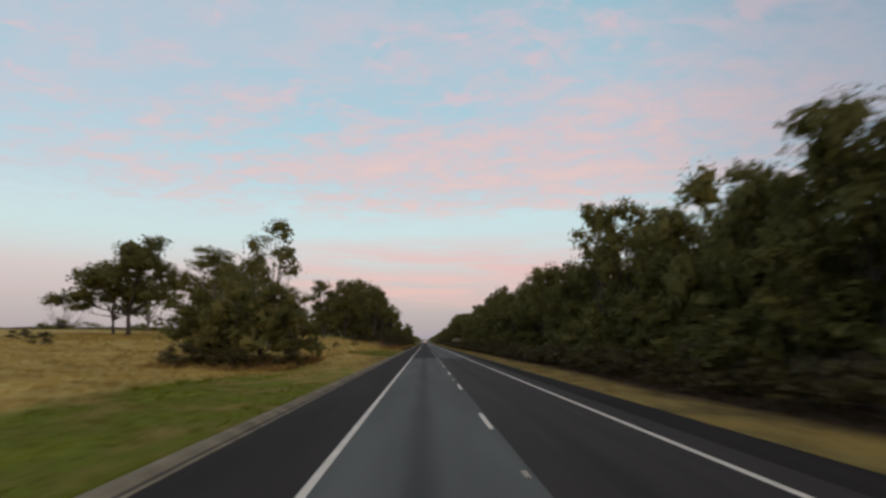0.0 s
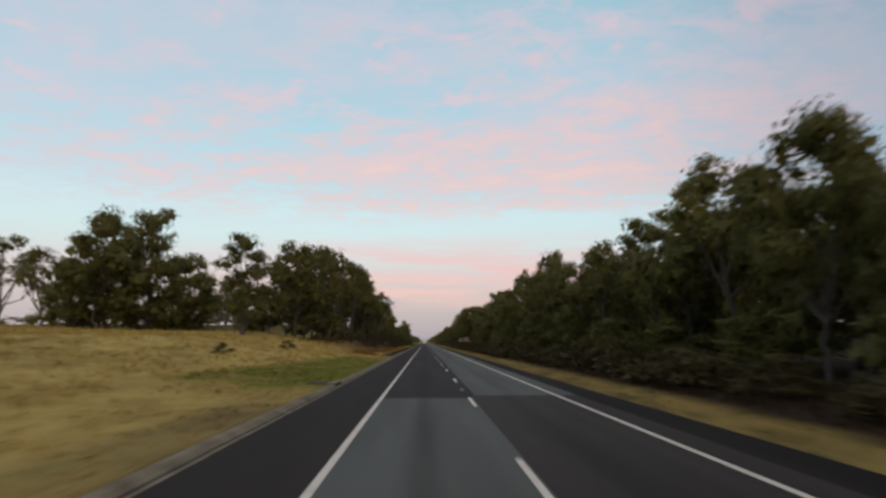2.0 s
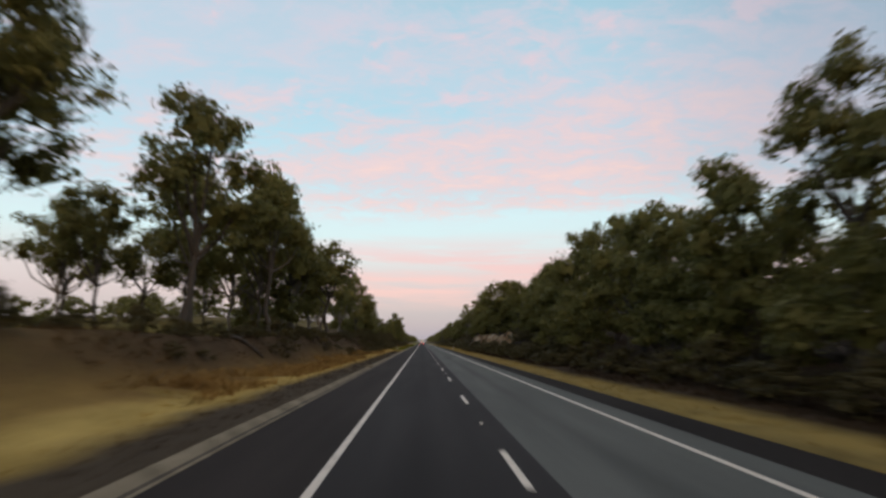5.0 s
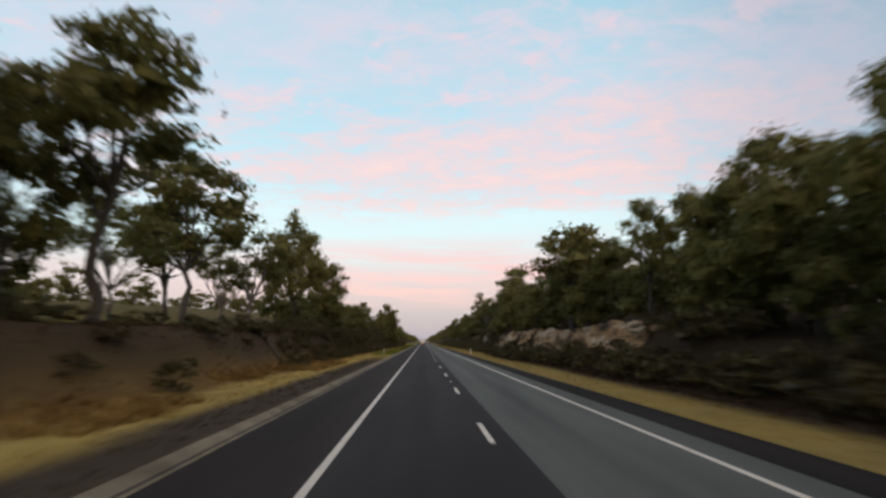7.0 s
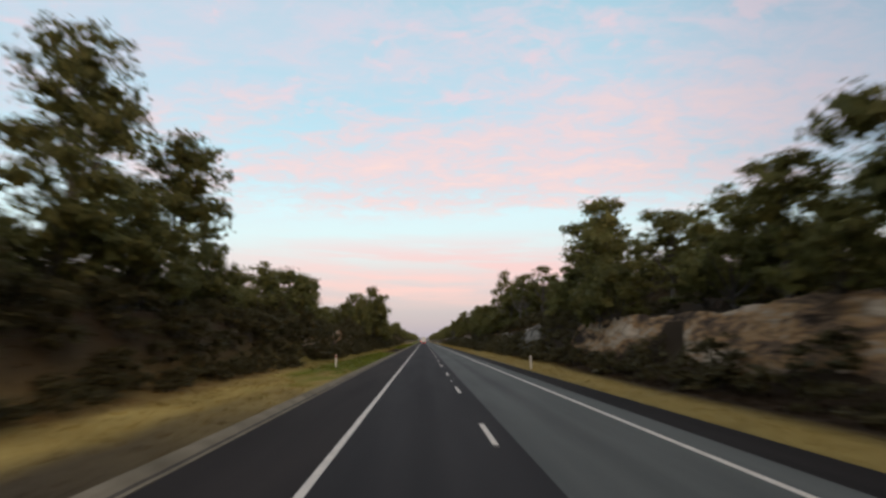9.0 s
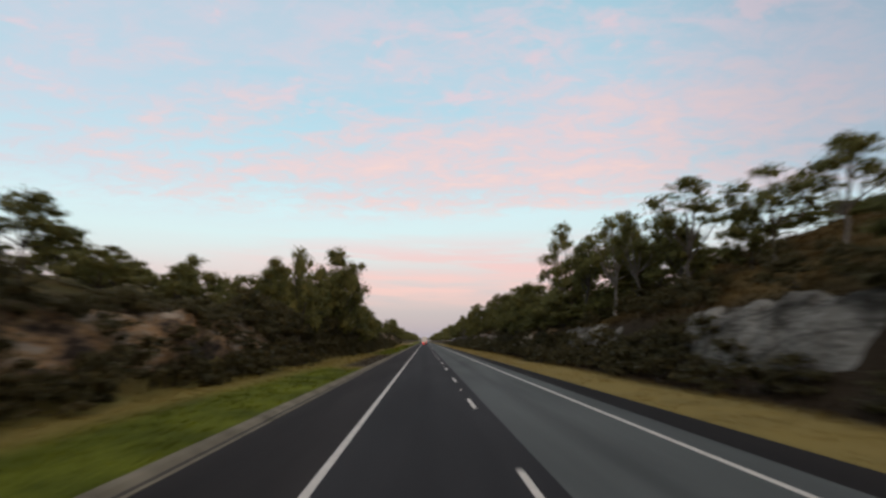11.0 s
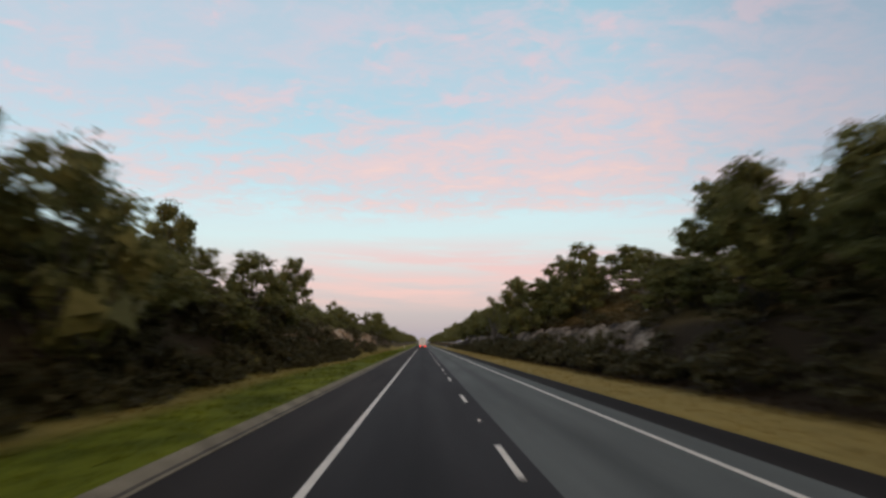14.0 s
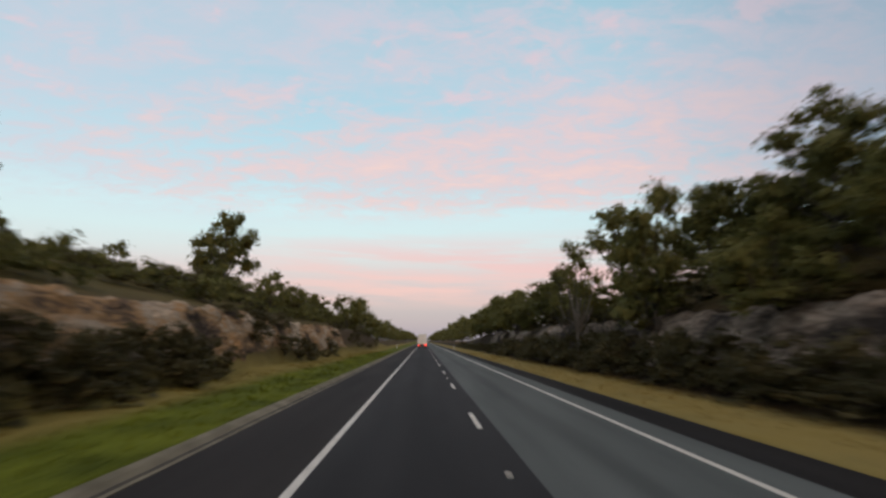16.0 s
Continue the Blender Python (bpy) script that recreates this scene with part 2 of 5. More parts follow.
M = {
    "asphalt_old": material("asphalt_old", [(0.3, (0.071, 0.077, 0.073)), (0.7, (0.113, 0.121, 0.114))], 0.5, 60, 0.85, 0.3, 0.3, stretch=(1.5, 0.12, 1), shine=0.15, tracks=((-0.05, 0.55, 0.38), (3.55, 0.6, 0.22))),
    "asphalt_new": material("asphalt_new", [(0.3, (0.0165, 0.0155, 0.0160)), (0.7, (0.031, 0.0295, 0.0300))], 0.5, 60, 0.85, 0.3, 0.3, stretch=(1.5, 0.12, 1), shine=0.14, tracks=((-0.05, 0.6, 0.25),)),
    "asphalt_brown": material("asphalt_brown", [(0.3, (0.018, 0.0145, 0.0135)), (0.7, (0.036, 0.030, 0.027))], 0.5, 60, 0.85, 0.3, 0.3, stretch=(1.5, 0.12, 1), shine=0.25, tracks=((3.2, 0.5, 0.3), (4.4, 0.4, 0.25))),
    "asphalt_shoulder": material("asphalt_shoulder", [(0.3, (0.016, 0.0135, 0.0125)), (0.7, (0.032, 0.027, 0.025))], 0.5, 60, 0.9, 0.3, 0.3, stretch=(1.5, 0.12, 1), shine=0.14),
    "asphalt_dark": material("asphalt_dark", [(0.3, (0.010, 0.0085, 0.008)), (0.7, (0.023, 0.020, 0.0185))], 0.5, 60, 0.95, 0.3, 0.3, stretch=(1.5, 0.12, 1), shine=0.12),
    "paint": material("road_paint", [(0.3, (0.46, 0.42, 0.36)), (0.6, (0.66, 0.61, 0.53))], 3, 60, 0.6, 0.1),
    "pale_concrete": material("channel_concrete", [(0.3, (0.045, 0.040, 0.034)), (0.7, (0.10, 0.088, 0.070))], 1.2, 30, 0.9, 0.3, shine=0.1),
    "reflector": material("reflector", [(0.3, (0.6, 0.6, 0.55)), (0.7, (0.8, 0.8, 0.75))], 20, 60, 0.25, 0.0),
    "concrete": material("kerb_concrete", [(0.3, (0.115, 0.100, 0.070)), (0.7, (0.255, 0.222, 0.160))], 1.2, 30, 0.9, 0.3, shine=0.1),
    "plastic": material("white_plastic", [(0.3, (0.62, 0.62, 0.60)), (0.7, (0.78, 0.78, 0.76))], 6, 60, 0.5, 0.05),
    "white_paint": material("white_paint", [(0.3, (0.62, 0.61, 0.58)), (0.7, (0.80, 0.79, 0.77))], 0.8, 20, 0.45, 0.05),
    "rubber": material("rubber", [(0.3, (0.015, 0.015, 0.015)), (0.7, (0.03, 0.03, 0.03))], 5, 60, 0.85, 0.2),
    "dark_steel": material("dark_steel", [(0.3, (0.03, 0.03, 0.032)), (0.7, (0.07, 0.07, 0.072))], 3, 50, 0.6, 0.1, metallic=0.6),
    "red_reflector": material("red_reflector", [(0.3, (0.35, 0.02, 0.015)), (0.7, (0.5, 0.04, 0.03))], 20, 60, 0.25, 0.0),
    "tail_light": material("tail_light", [(0.3, (0.5, 0.02, 0.02)), (0.7, (0.7, 0.03, 0.03))], 20, 60, 0.3, 0.0),
    "bark": material("gum_bark", [(0.3, (0.038, 0.032, 0.026)), (0.7, (0.105, 0.090, 0.075))], 2.0, 12, 0.9, 0.4, stretch=(1, 1, 0.25), random_tint=0.3),
    "pale_bark": material("pale_gum_bark", [(0.3, (0.085, 0.072, 0.06)), (0.7, (0.24, 0.21, 0.18))], 1.5, 10, 0.8, 0.3, stretch=(1, 1, 0.25), random_tint=0.2),
    "leaf": leafy("gum_leaf", [(0.1, (0.090, 0.090, 0.028)), (0.5, (0.145, 0.141, 0.044)), (0.9, (0.225, 0.208, 0.067))]),
    "scrub": leafy("scrub_leaf", [(0.1, (0.052, 0.047, 0.019)), (0.5, (0.084, 0.072, 0.030)), (0.9, (0.140, 0.114, 0.051))]),
    "rock": material("cut_rock", [(0.34, (0.035, 0.025, 0.018)), (0.43, (0.150, 0.098, 0.060)), (0.50, (0.30, 0.175, 0.080)), (0.57, (0.30, 0.232, 0.165)), (0.68, (0.43, 0.335, 0.24)), (0.80, (0.52, 0.44, 0.35))], 0.6, 4, 0.95, 0.7, 0.35, dist=0.12, stretch=(1, 0.35, 1.3), cracks=0.55, shine=0.1, tilt=32),
    "grey_rock": material("grey_cut_rock", [(0.36, (0.030, 0.024, 0.020)), (0.46, (0.100, 0.076, 0.058)), (0.59, (0.235, 0.182, 0.142)), (0.75, (0.40, 0.33, 0.27))], 0.6, 4, 0.95, 0.8, 0.4, dist=0.12, stretch=(1, 0.45, 1.2), cracks=0.7, shine=0.1, tilt=24),
    "pale_rock": material("pale_cut_rock", [(0.34, (0.06, 0.052, 0.042)), (0.48, (0.140, 0.124, 0.104)), (0.66, (0.27, 0.245, 0.21))], 0.7, 5, 0.95, 0.7, 0.4, dist=0.12, stretch=(1, 0.35, 1.2), cracks=0.45, shine=0.1),
}

lamp = M["tail_light"].node_tree.nodes["Principled BSDF"]
lamp.inputs["Emission Color"].default_value, lamp.inputs["Emission Strength"].default_value = (1.0, 0.06, 0.04, 1), 6.0


# ---- small builders ----
def mesh_of(name, verts, faces, mats, smooth=False, slots=None):
    me = bpy.data.meshes.new(name)
    me.from_pydata([tuple(v) for v in verts], [], faces)
    for m in mats:
        me.materials.append(m)
    if slots is not None:
        me.polygons.foreach_set("material_index", slots)
    if smooth:
        me.polygons.foreach_set("use_smooth", [True] * len(me.polygons))
    me.update()
    return me


def part(name, me, parent=None, label=""):
    ob = new(name, me)
    ob.parent = parent
    return tagged(ob, label)


def box(x0, x1, y0, y1, z0, z1):
    v = [(x, y, z) for z in (z0, z1) for y in (y0, y1) for x in (x0, x1)]
    return v, [(0, 2, 3, 1), (4, 5, 7, 6), (0, 1, 5, 4), (2, 6, 7, 3), (0, 4, 6, 2), (1, 3, 7, 5)]


def tube(verts, faces, pts, radii, sides=6):
    start = len(verts)
    n = len(pts)
    for i, (p, r) in enumerate(zip(pts, radii)):
        d = (pts[min(i + 1, n - 1)] - pts[max(i - 1, 0)]).normalized()
        u = d.orthogonal().normalized()
        w = d.cross(u)
        for k in range(sides):
            a = 2 * math.pi * k / sides
            verts.append(p + (u * math.cos(a) + w * math.sin(a)) * r)
    for i in range(n - 1):
        for k in range(sides):
            a, b = start + i * sides + k, start + i * sides + (k + 1) % sides
            faces.append((a, b, b + sides, a + sides))


# ---- ground ----
def smooth(a, b, v):
    t = min(1.0, max(0.0, (v - a) / (b - a)))
    return t * t * (3 - 2 * t)


def along(y, *stops):
    """A value that changes smoothly along the road between (place, value) stops."""
    for (y0, v0), (y1, v1) in zip(stops, stops[1:]):
        if y < y1:
            return v0 + (v1 - v0) * smooth(y0, y1, y)
    return stops[-1][1]


def bank_height(side, y):
    """Height of the cutting's bank over the verge."""
    if side < 0:
        return along(y, (110, 0), (140, 0.7), (165, 2.2), (205, 2.5), (290, 3.0), (420, 3.4), (540, 3.4), (680, 0.6))
    return along(y, (60, 0), (150, 0.6), (205, 1.3), (238, 3.3), (320, 3.6), (400, 3.0), (440, 3.4), (560, 3.4), (700, 0.6))


def hill_slope(side, y):
    """Rise of the hillside above the bank, metres for each metre outwards."""
    if side < 0:
        return along(y, (-50, 0.030), (130, 0.030), (160, -0.03), (246, -0.03), (282, 0.18), (330, 0.24), (440, 0.33), (560, 0.33), (720, 0.05))
    return along(y, (-50, 0.01), (200, 0.03), (290, 0.12), (318, 0.52), (350, 0.50), (385, 0.18), (440, 0.48), (480, 0.45), (560, 0.15), (720, 0.03))


def ground_height(x, y):
    if -4.71 < x < 7.58:
        return -0.25
    side = -1 if x < 0 else 1
    d = -4.74 - x if side < 0 else x - 7.6
    n = noise.noise((x * 0.06, y * 0.06, 2.0)) * 0.4 + noise.noise((x * 0.3, y * 0.3, 5.0)) * 0.1
    base = (0.10 if side < 0 else 0.0) + 0.03 * min(d, 6)
    rough = n * smooth(1.0, 8.0, d)
    steep = bank_height(side, y) * smooth(5.2, 7.9, d)
    if side < 0:
        steep += along(y, (-60, 0.0), (40, 0.01), (75, 0.085), (98, 0.125), (125, 0.150), (142, 0.13), (170, 0.0)) * max(0.0, min(d - 2, 15))
    reach = 100 if y < 150 else (42 if side < 0 else 13)
    rise = hill_slope(side, y) * (max(0.0, min(d - 8, reach)) if y < 150 or side > 0 else max(0.0, min(d - 8, 10)) + 0.6 * max(0.0, min(d - 18, 30)))
    return base + rough + steep + rise


def make_ground():
    xs = sorted(set([-3500, -1500, -700, -400, -250, -170, -120, -90, -70, -56, -46, -38, -33] + [round(-29 + 0.75 * i, 2) for i in range(33)] + [-4.74, -4.69, 7.55, 7.6] + [round(8.2 + 0.75 * i, 2) for i in range(36)] + [38, 44, 52, 64, 80, 100, 140, 200, 300, 500, 900, 1800, 3500]))
    ys = [-400, -200, -100, -60] + [-40 + 2.0 * i for i in range(330)] + [630 + 20 * i for i in range(1, 30)] + [1300, 1500, 1800, 2300, 3000, 4500]
    verts = [(x, y, ground_height(x, y)) for y in ys for x in xs]
    w = len(xs)
    faces = [(j * w + i, j * w + i + 1, (j + 1) * w + i + 1, (j + 1) * w + i) for j in range(len(ys) - 1) for i in range(w - 1)]
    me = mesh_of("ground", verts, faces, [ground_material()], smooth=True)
    return tagged(new("ground", me), "dry yellow grass verges and leaf-littered bush soil beside the road", "ground", kind="structure")


def ground_material():
    """Straw-coloured grass with green stripes by the kerb, brown litter under the trees."""
    mat = bpy.data.materials.new("verge_ground")
    mat.use_nodes = True
    nt = mat.node_tree
    b = nt.nodes["Principled BSDF"]
    b.inputs["Roughness"].default_value, b.inputs["Specular IOR Level"].default_value = 0.95, 0.08

    def mth(op, a, c=None, clamp=False):
        n = nt.nodes.new("ShaderNodeMath")
        n.operation, n.use_clamp = op, clamp
        for i, v in enumerate((a, c)):
            if v is None:
                continue
            if isinstance(v, (int, float)):
                n.inputs[i].default_value = v
            else:
                nt.links.new(v, n.inputs[i])
        return n.outputs[0]

    def span(v, lo, hi):
        n = nt.nodes.new("ShaderNodeMapRange")
        n.interpolation_type = "SMOOTHSTEP"
        n.inputs[1].default_value, n.inputs[2].default_value = lo, hi
        nt.links.new(v, n.inputs[0])
        return n.outputs[0]

    def mixc(fac, a, c):
        n = nt.nodes.new("ShaderNodeMix")
        n.data_type = "RGBA"
        for i, v in ((0, fac), (6, a), (7, c)):
            if isinstance(v, (int, float)):
                n.inputs[i].default_value = v
            elif isinstance(v, tuple):
                n.inputs[i].default_value = (*v, 1)
            else:
                nt.links.new(v, n.inputs[i])
        return n.outputs[2]

    tc = nt.nodes.new("ShaderNodeTexCoord")
    sp = nt.nodes.new("ShaderNodeSeparateXYZ")
    nt.links.new(tc.outputs["Object"], sp.inputs[0])

    def nz(scale, detail=5, stretch=(1, 1, 1)):
        mp = nt.nodes.new("ShaderNodeMapping")
        mp.inputs["Scale"].default_value = stretch
        nt.links.new(tc.outputs["Object"], mp.inputs[0])
        n = nt.nodes.new("ShaderNodeTexNoise")
        n.inputs["Scale"].default_value, n.inputs["Detail"].default_value = scale, detail
        nt.links.new(mp.outputs[0], n.inputs[0])
        return n.outputs[0]

    big, mid, small = nz(0.09, 4, (1, 0.35, 1)), nz(0.6, 6, (1, 0.5, 1)), nz(9, 5)
    straw = mixc(span(mth("ADD", mth("MULTIPLY", mid, 0.65), mth("MULTIPLY", small, 0.35)), 0.30, 0.70), (0.235, 0.170, 0.050), (0.46, 0.345, 0.112))
    green = mixc(span(mth("ADD", mth("MULTIPLY", mid, 0.5), mth("MULTIPLY", small, 0.5)), 0.36, 0.66), (0.046, 0.060, 0.004), (0.150, 0.168, 0.014))
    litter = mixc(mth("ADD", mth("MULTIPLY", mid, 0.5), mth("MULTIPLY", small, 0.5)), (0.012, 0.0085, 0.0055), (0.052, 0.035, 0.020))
    x, y = sp.outputs[0], sp.outputs[1]
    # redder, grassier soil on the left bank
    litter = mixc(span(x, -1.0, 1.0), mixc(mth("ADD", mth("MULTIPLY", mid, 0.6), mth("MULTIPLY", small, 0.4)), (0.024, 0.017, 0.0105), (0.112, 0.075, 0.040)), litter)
    wob = mth("MULTIPLY", mth("SUBTRACT", big, 0.5), 9.0)
    xw = mth("ADD", x, wob)
    # green growth in the wetter strip by the kerb
    wet = mth("SUBTRACT", 3.4, mth("MULTIPLY", span(y, 70, 150), 3.0))
    near_kerb = mth("MULTIPLY", span(mth("ADD", mth("ADD", x, wet), mth("MULTIPLY", wob, 0.22)), -8.4, -6.7), mth("SUBTRACT", 1.0, span(x, 0.0, 1.0)))
    lush = nt.nodes.new("ShaderNodeValToRGB")
    lush_stops = ((0.0, 0.60), (0.05, 0.60), (0.10, 0.42), (0.145, 0.25), (0.17, 0.62), (0.25, 0.55), (0.30, 0.0), (0.50, 0.0), (0.58, 0.6), (0.68, 0.9), (0.705, 0.0), (0.765, 0.0), (0.785, 1.0), (1.0, 1.0))
    while len(lush.color_ramp.elements) < len(lush_stops):
        lush.color_ramp.elements.new(0.5)
    for el, (p, g) in zip(lush.color_ramp.elements, lush_stops):
        el.position, el.color = p, (g, g, g, 1)
    nt.links.new(mth("DIVIDE", y, 500.0), lush.inputs[0])
    green_amount = mth("MULTIPLY", near_kerb, span(mth("ADD", mth("MULTIPLY", mid, 0.8), lush.outputs[0]), 0.75, 1.05))
    # olive, half-green grass between the green strip and the scrub of the cutting
    half = mth("MULTIPLY", mth("SUBTRACT", 1.0, span(x, 0.0, 1.0)), mth("MULTIPLY", span(y, 285, 300), 0.62))
    col = mixc(green_amount, mixc(half, straw, mixc(small, (0.050, 0.046, 0.008), (0.155, 0.130, 0.026))), green)
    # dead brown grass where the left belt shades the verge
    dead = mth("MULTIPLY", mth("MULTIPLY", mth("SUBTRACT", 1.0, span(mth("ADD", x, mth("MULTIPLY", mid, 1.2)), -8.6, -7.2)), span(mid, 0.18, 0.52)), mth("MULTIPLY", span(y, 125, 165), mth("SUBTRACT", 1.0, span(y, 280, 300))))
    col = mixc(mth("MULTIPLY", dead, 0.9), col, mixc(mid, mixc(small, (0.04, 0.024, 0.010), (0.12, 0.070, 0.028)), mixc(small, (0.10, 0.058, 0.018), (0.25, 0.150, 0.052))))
    # bare gravel against the kerb where nothing grows
    gravel = mixc(small, (0.032, 0.026, 0.018), (0.084, 0.069, 0.050))
    bare = mth("MULTIPLY", span(mth("ADD", x, mth("MULTIPLY", mid, 1.6)), -6.4, -5.2), mth("MULTIPLY", mth("SUBTRACT", 1.0, span(x, 0.0, 1.0)), mth("SUBTRACT", 1.0, span(lush.outputs[0], 0.05, 0.5))))
    col = mixc(bare, col, gravel)
    # rough grass on the hillsides
    slope_grass = mixc(mid, mixc(small, (0.030, 0.031, 0.009), (0.085, 0.078, 0.024)), mixc(small, (0.07, 0.048, 0.016), (0.17, 0.118, 0.042)))
    slope_grass = mixc(mth("MULTIPLY", span(x, 0.0, 1.0), mth("MULTIPLY", span(y, 312, 326), 0.85)), slope_grass, mixc(span(mth("ADD", mth("MULTIPLY", mid, 0.6), mth("MULTIPLY", small, 0.4)), 0.36, 0.64), (0.060, 0.040, 0.013), (0.30, 0.180, 0.060)))
    away = mth("MAXIMUM", span(x, 13.0, 15.0), mth("SUBTRACT", 1.0, span(x, -16.0, -13.0)))
    col = mixc(mth("MULTIPLY", away, span(y, 180, 260)), col, slope_grass)
    # the far verge is thinner and browner
    worn = mth("MULTIPLY", span(x, 0.0, 1.0), mth("MULTIPLY", mth("SUBTRACT", 1.0, mth("MULTIPLY", span(y, 120, 220), 0.36)), span(mth("ADD", mth("MULTIPLY", mid, 0.8), mth("MULTIPLY", small, 0.3)), 0.30, 0.75)))
    col = mixc(worn, col, mixc(small, (0.042, 0.033, 0.014), (0.120, 0.092, 0.036)))
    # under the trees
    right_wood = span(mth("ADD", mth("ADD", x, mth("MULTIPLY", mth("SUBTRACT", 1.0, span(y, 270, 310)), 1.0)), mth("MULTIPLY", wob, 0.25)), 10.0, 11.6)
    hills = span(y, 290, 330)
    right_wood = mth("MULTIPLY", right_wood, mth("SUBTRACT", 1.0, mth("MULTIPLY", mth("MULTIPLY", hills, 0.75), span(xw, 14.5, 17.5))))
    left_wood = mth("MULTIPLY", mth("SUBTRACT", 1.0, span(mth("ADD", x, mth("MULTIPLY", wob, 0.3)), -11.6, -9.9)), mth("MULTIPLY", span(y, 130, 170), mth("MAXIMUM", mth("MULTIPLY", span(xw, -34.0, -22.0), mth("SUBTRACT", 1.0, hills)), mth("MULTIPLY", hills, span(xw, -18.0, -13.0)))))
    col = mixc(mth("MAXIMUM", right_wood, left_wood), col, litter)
    # pale olive grass on the crest of the left bank
    crest = mth("MULTIPLY", mth("SUBTRACT", 1.0, span(mth("ADD", x, mth("MULTIPLY", wob, 0.2)), -14.6, -12.8)), mth("MULTIPLY", span(y, 178, 198), mth("SUBTRACT", 1.0, span(y, 252, 275))))
    col = mixc(mth("MULTIPLY", crest, mth("ADD", 0.35, mth("MULTIPLY", mid, 1.0), True)), col, mixc(small, (0.085, 0.075, 0.016), (0.24, 0.200, 0.050)))
    nt.links.new(col, b.inputs["Base Color"])
    bp = nt.nodes.new("ShaderNodeBump")
    bp.inputs["Strength"].default_value, bp.inputs["Distance"].default_value = 0.7, 0.08
    nt.links.new(small, bp.inputs["Height"])
    nt.links.new(bp.outputs[0], b.inputs["Normal"])
    return mat


make_ground()

# ---- road ----
LEFT_LINE, LANE_LINE, RIGHT_LINE = -1.76, 1.70, 5.40
KERB, ROAD_EDGE = -4.74, 7.6
CHANGE = 78.0  # where one resurfaced stretch ends


def slab(name, x0, x1, y0, y1, top, mat, label, category="road"):
    v, f = box(x0, x1, y0, y1, top - 0.2, top)
    return tagged(new(name, mesh_of(name, v, f, [M[mat]])), label, category, kind="structure")


slab("road_left_lane", LEFT_LINE - 0.1, LANE_LINE + 0.12, -60, CHANGE, 0.0, "asphalt_old", "worn pale grey asphalt lane with darker wheel tracks")
slab("road_left_lane", LEFT_LINE - 0.1, LANE_LINE + 0.12, CHANGE, CHANGE + 1.2, 0.0, "asphalt_new", "dark newer asphalt lane at a sealed join")
slab("road_left_lane", LEFT_LINE - 0.1, LANE_LINE + 0.32, CHANGE + 1.2, 2600, 0.0, "asphalt_new", "dark newer asphalt lane with faint wheel tracks")
slab("road_right_lane", LANE_LINE + 0.12, RIGHT_LINE + 0.9, -60, CHANGE + 1.2, 0.0, "asphalt_brown", "dark brown-grey asphalt overtaking lane")
slab("road_right_lane", LANE_LINE + 0.32, RIGHT_LINE + 0.9, CHANGE + 1.2, 2600, 0.0, "asphalt_old", "pale grey asphalt overtaking lane")
slab("road_shoulder", -4.22, LEFT_LINE - 0.1, -60, 2600, 0.0, "asphalt_shoulder", "dark asphalt sealed shoulder beside the kerb")
slab("road_shoulder", RIGHT_LINE + 0.9, ROAD_EDGE, -60, 2600, -0.004, "asphalt_dark", "dark asphalt sealed shoulder beside the grass")


def stripe(name, x, width, y0, y1, label):
    v, f = box(x - width / 2, x + width / 2, y0, y1, -0.01, 0.006)
    return tagged(new(name, mesh_of(name, v, f, [M["paint"]])), label, "road marking", kind="structure")


stripe("left_edge_line", LEFT_LINE, 0.15, -60, 2600, "continuous white painted edge line on asphalt")
stripe("right_edge_line", RIGHT_LINE, 0.15, -60, 2600, "continuous white painted edge line on asphalt")


def lane_line(y):
    """The dashed line drifts a little sideways along the road."""
    return along(y, (85, LANE_LINE), (150, LANE_LINE - 0.19), (270, LANE_LINE - 0.19), (350, LANE_LINE - 0.09))


DASH = 15.1  # where a lane dash begins
for k in range(-3, 90):
    # the rhythm of dashes is broken once, where the lines were painted anew
    y0 = DASH + 12 * k + (6.3 if k > 19 else 0.0)
    stripe("lane_dash", lane_line(y0), 0.13, y0, y0 + 3.0, "short white painted lane dash on asphalt")


def road_stud(y):
    """A raised pavement marker: a low bevelled block with a reflector on its near face."""
    m = pose(LANE_LINE - 0.02, y, 0.004)
    root = tagged(new("road_stud"), "small white raised pavement marker on the lane line", "road stud", "road studs")
    root.matrix_basis = m
    v = [(-0.06, -0.05, 0), (0.06, -0.05, 0), (0.06, 0.05, 0), (-0.06, 0.05, 0), (-0.045, -0.02, 0.025), (0.045, -0.02, 0.025), (0.045, 0.02, 0.025), (-0.045, 0.02, 0.025)]
    part("block", mesh_of("block", v, [(0, 3, 2, 1), (4, 5, 6, 7), (0, 1, 5, 4), (1, 2, 6, 5), (2, 3, 7, 6), (3, 0, 4, 7)], [M["paint"]]), root)
    v = [(-0.04, -0.047, 0.006), (0.04, -0.047, 0.006), (0.036, -0.028, 0.021), (-0.036, -0.028, 0.021)]
    v += [(p[0], p[1] + 0.004, p[2] - 0.003) for p in v]
    part("reflector", mesh_of("reflector", v, [(0, 1, 2, 3), (4, 7, 6, 5), (0, 4, 5, 1), (2, 6, 7, 3), (1, 5, 6, 2), (0, 3, 7, 4)], [M["reflector"]]), root, "pale reflector face")
    return root


stud = road_stud(34.0 - 24)
for k in range(1, 30):
    copy_thing(stud, pose(lane_line(10 + 24 * k) - 0.02, 10 + 24 * k + (6.3 if k > 9 else 0.0), 0.004))

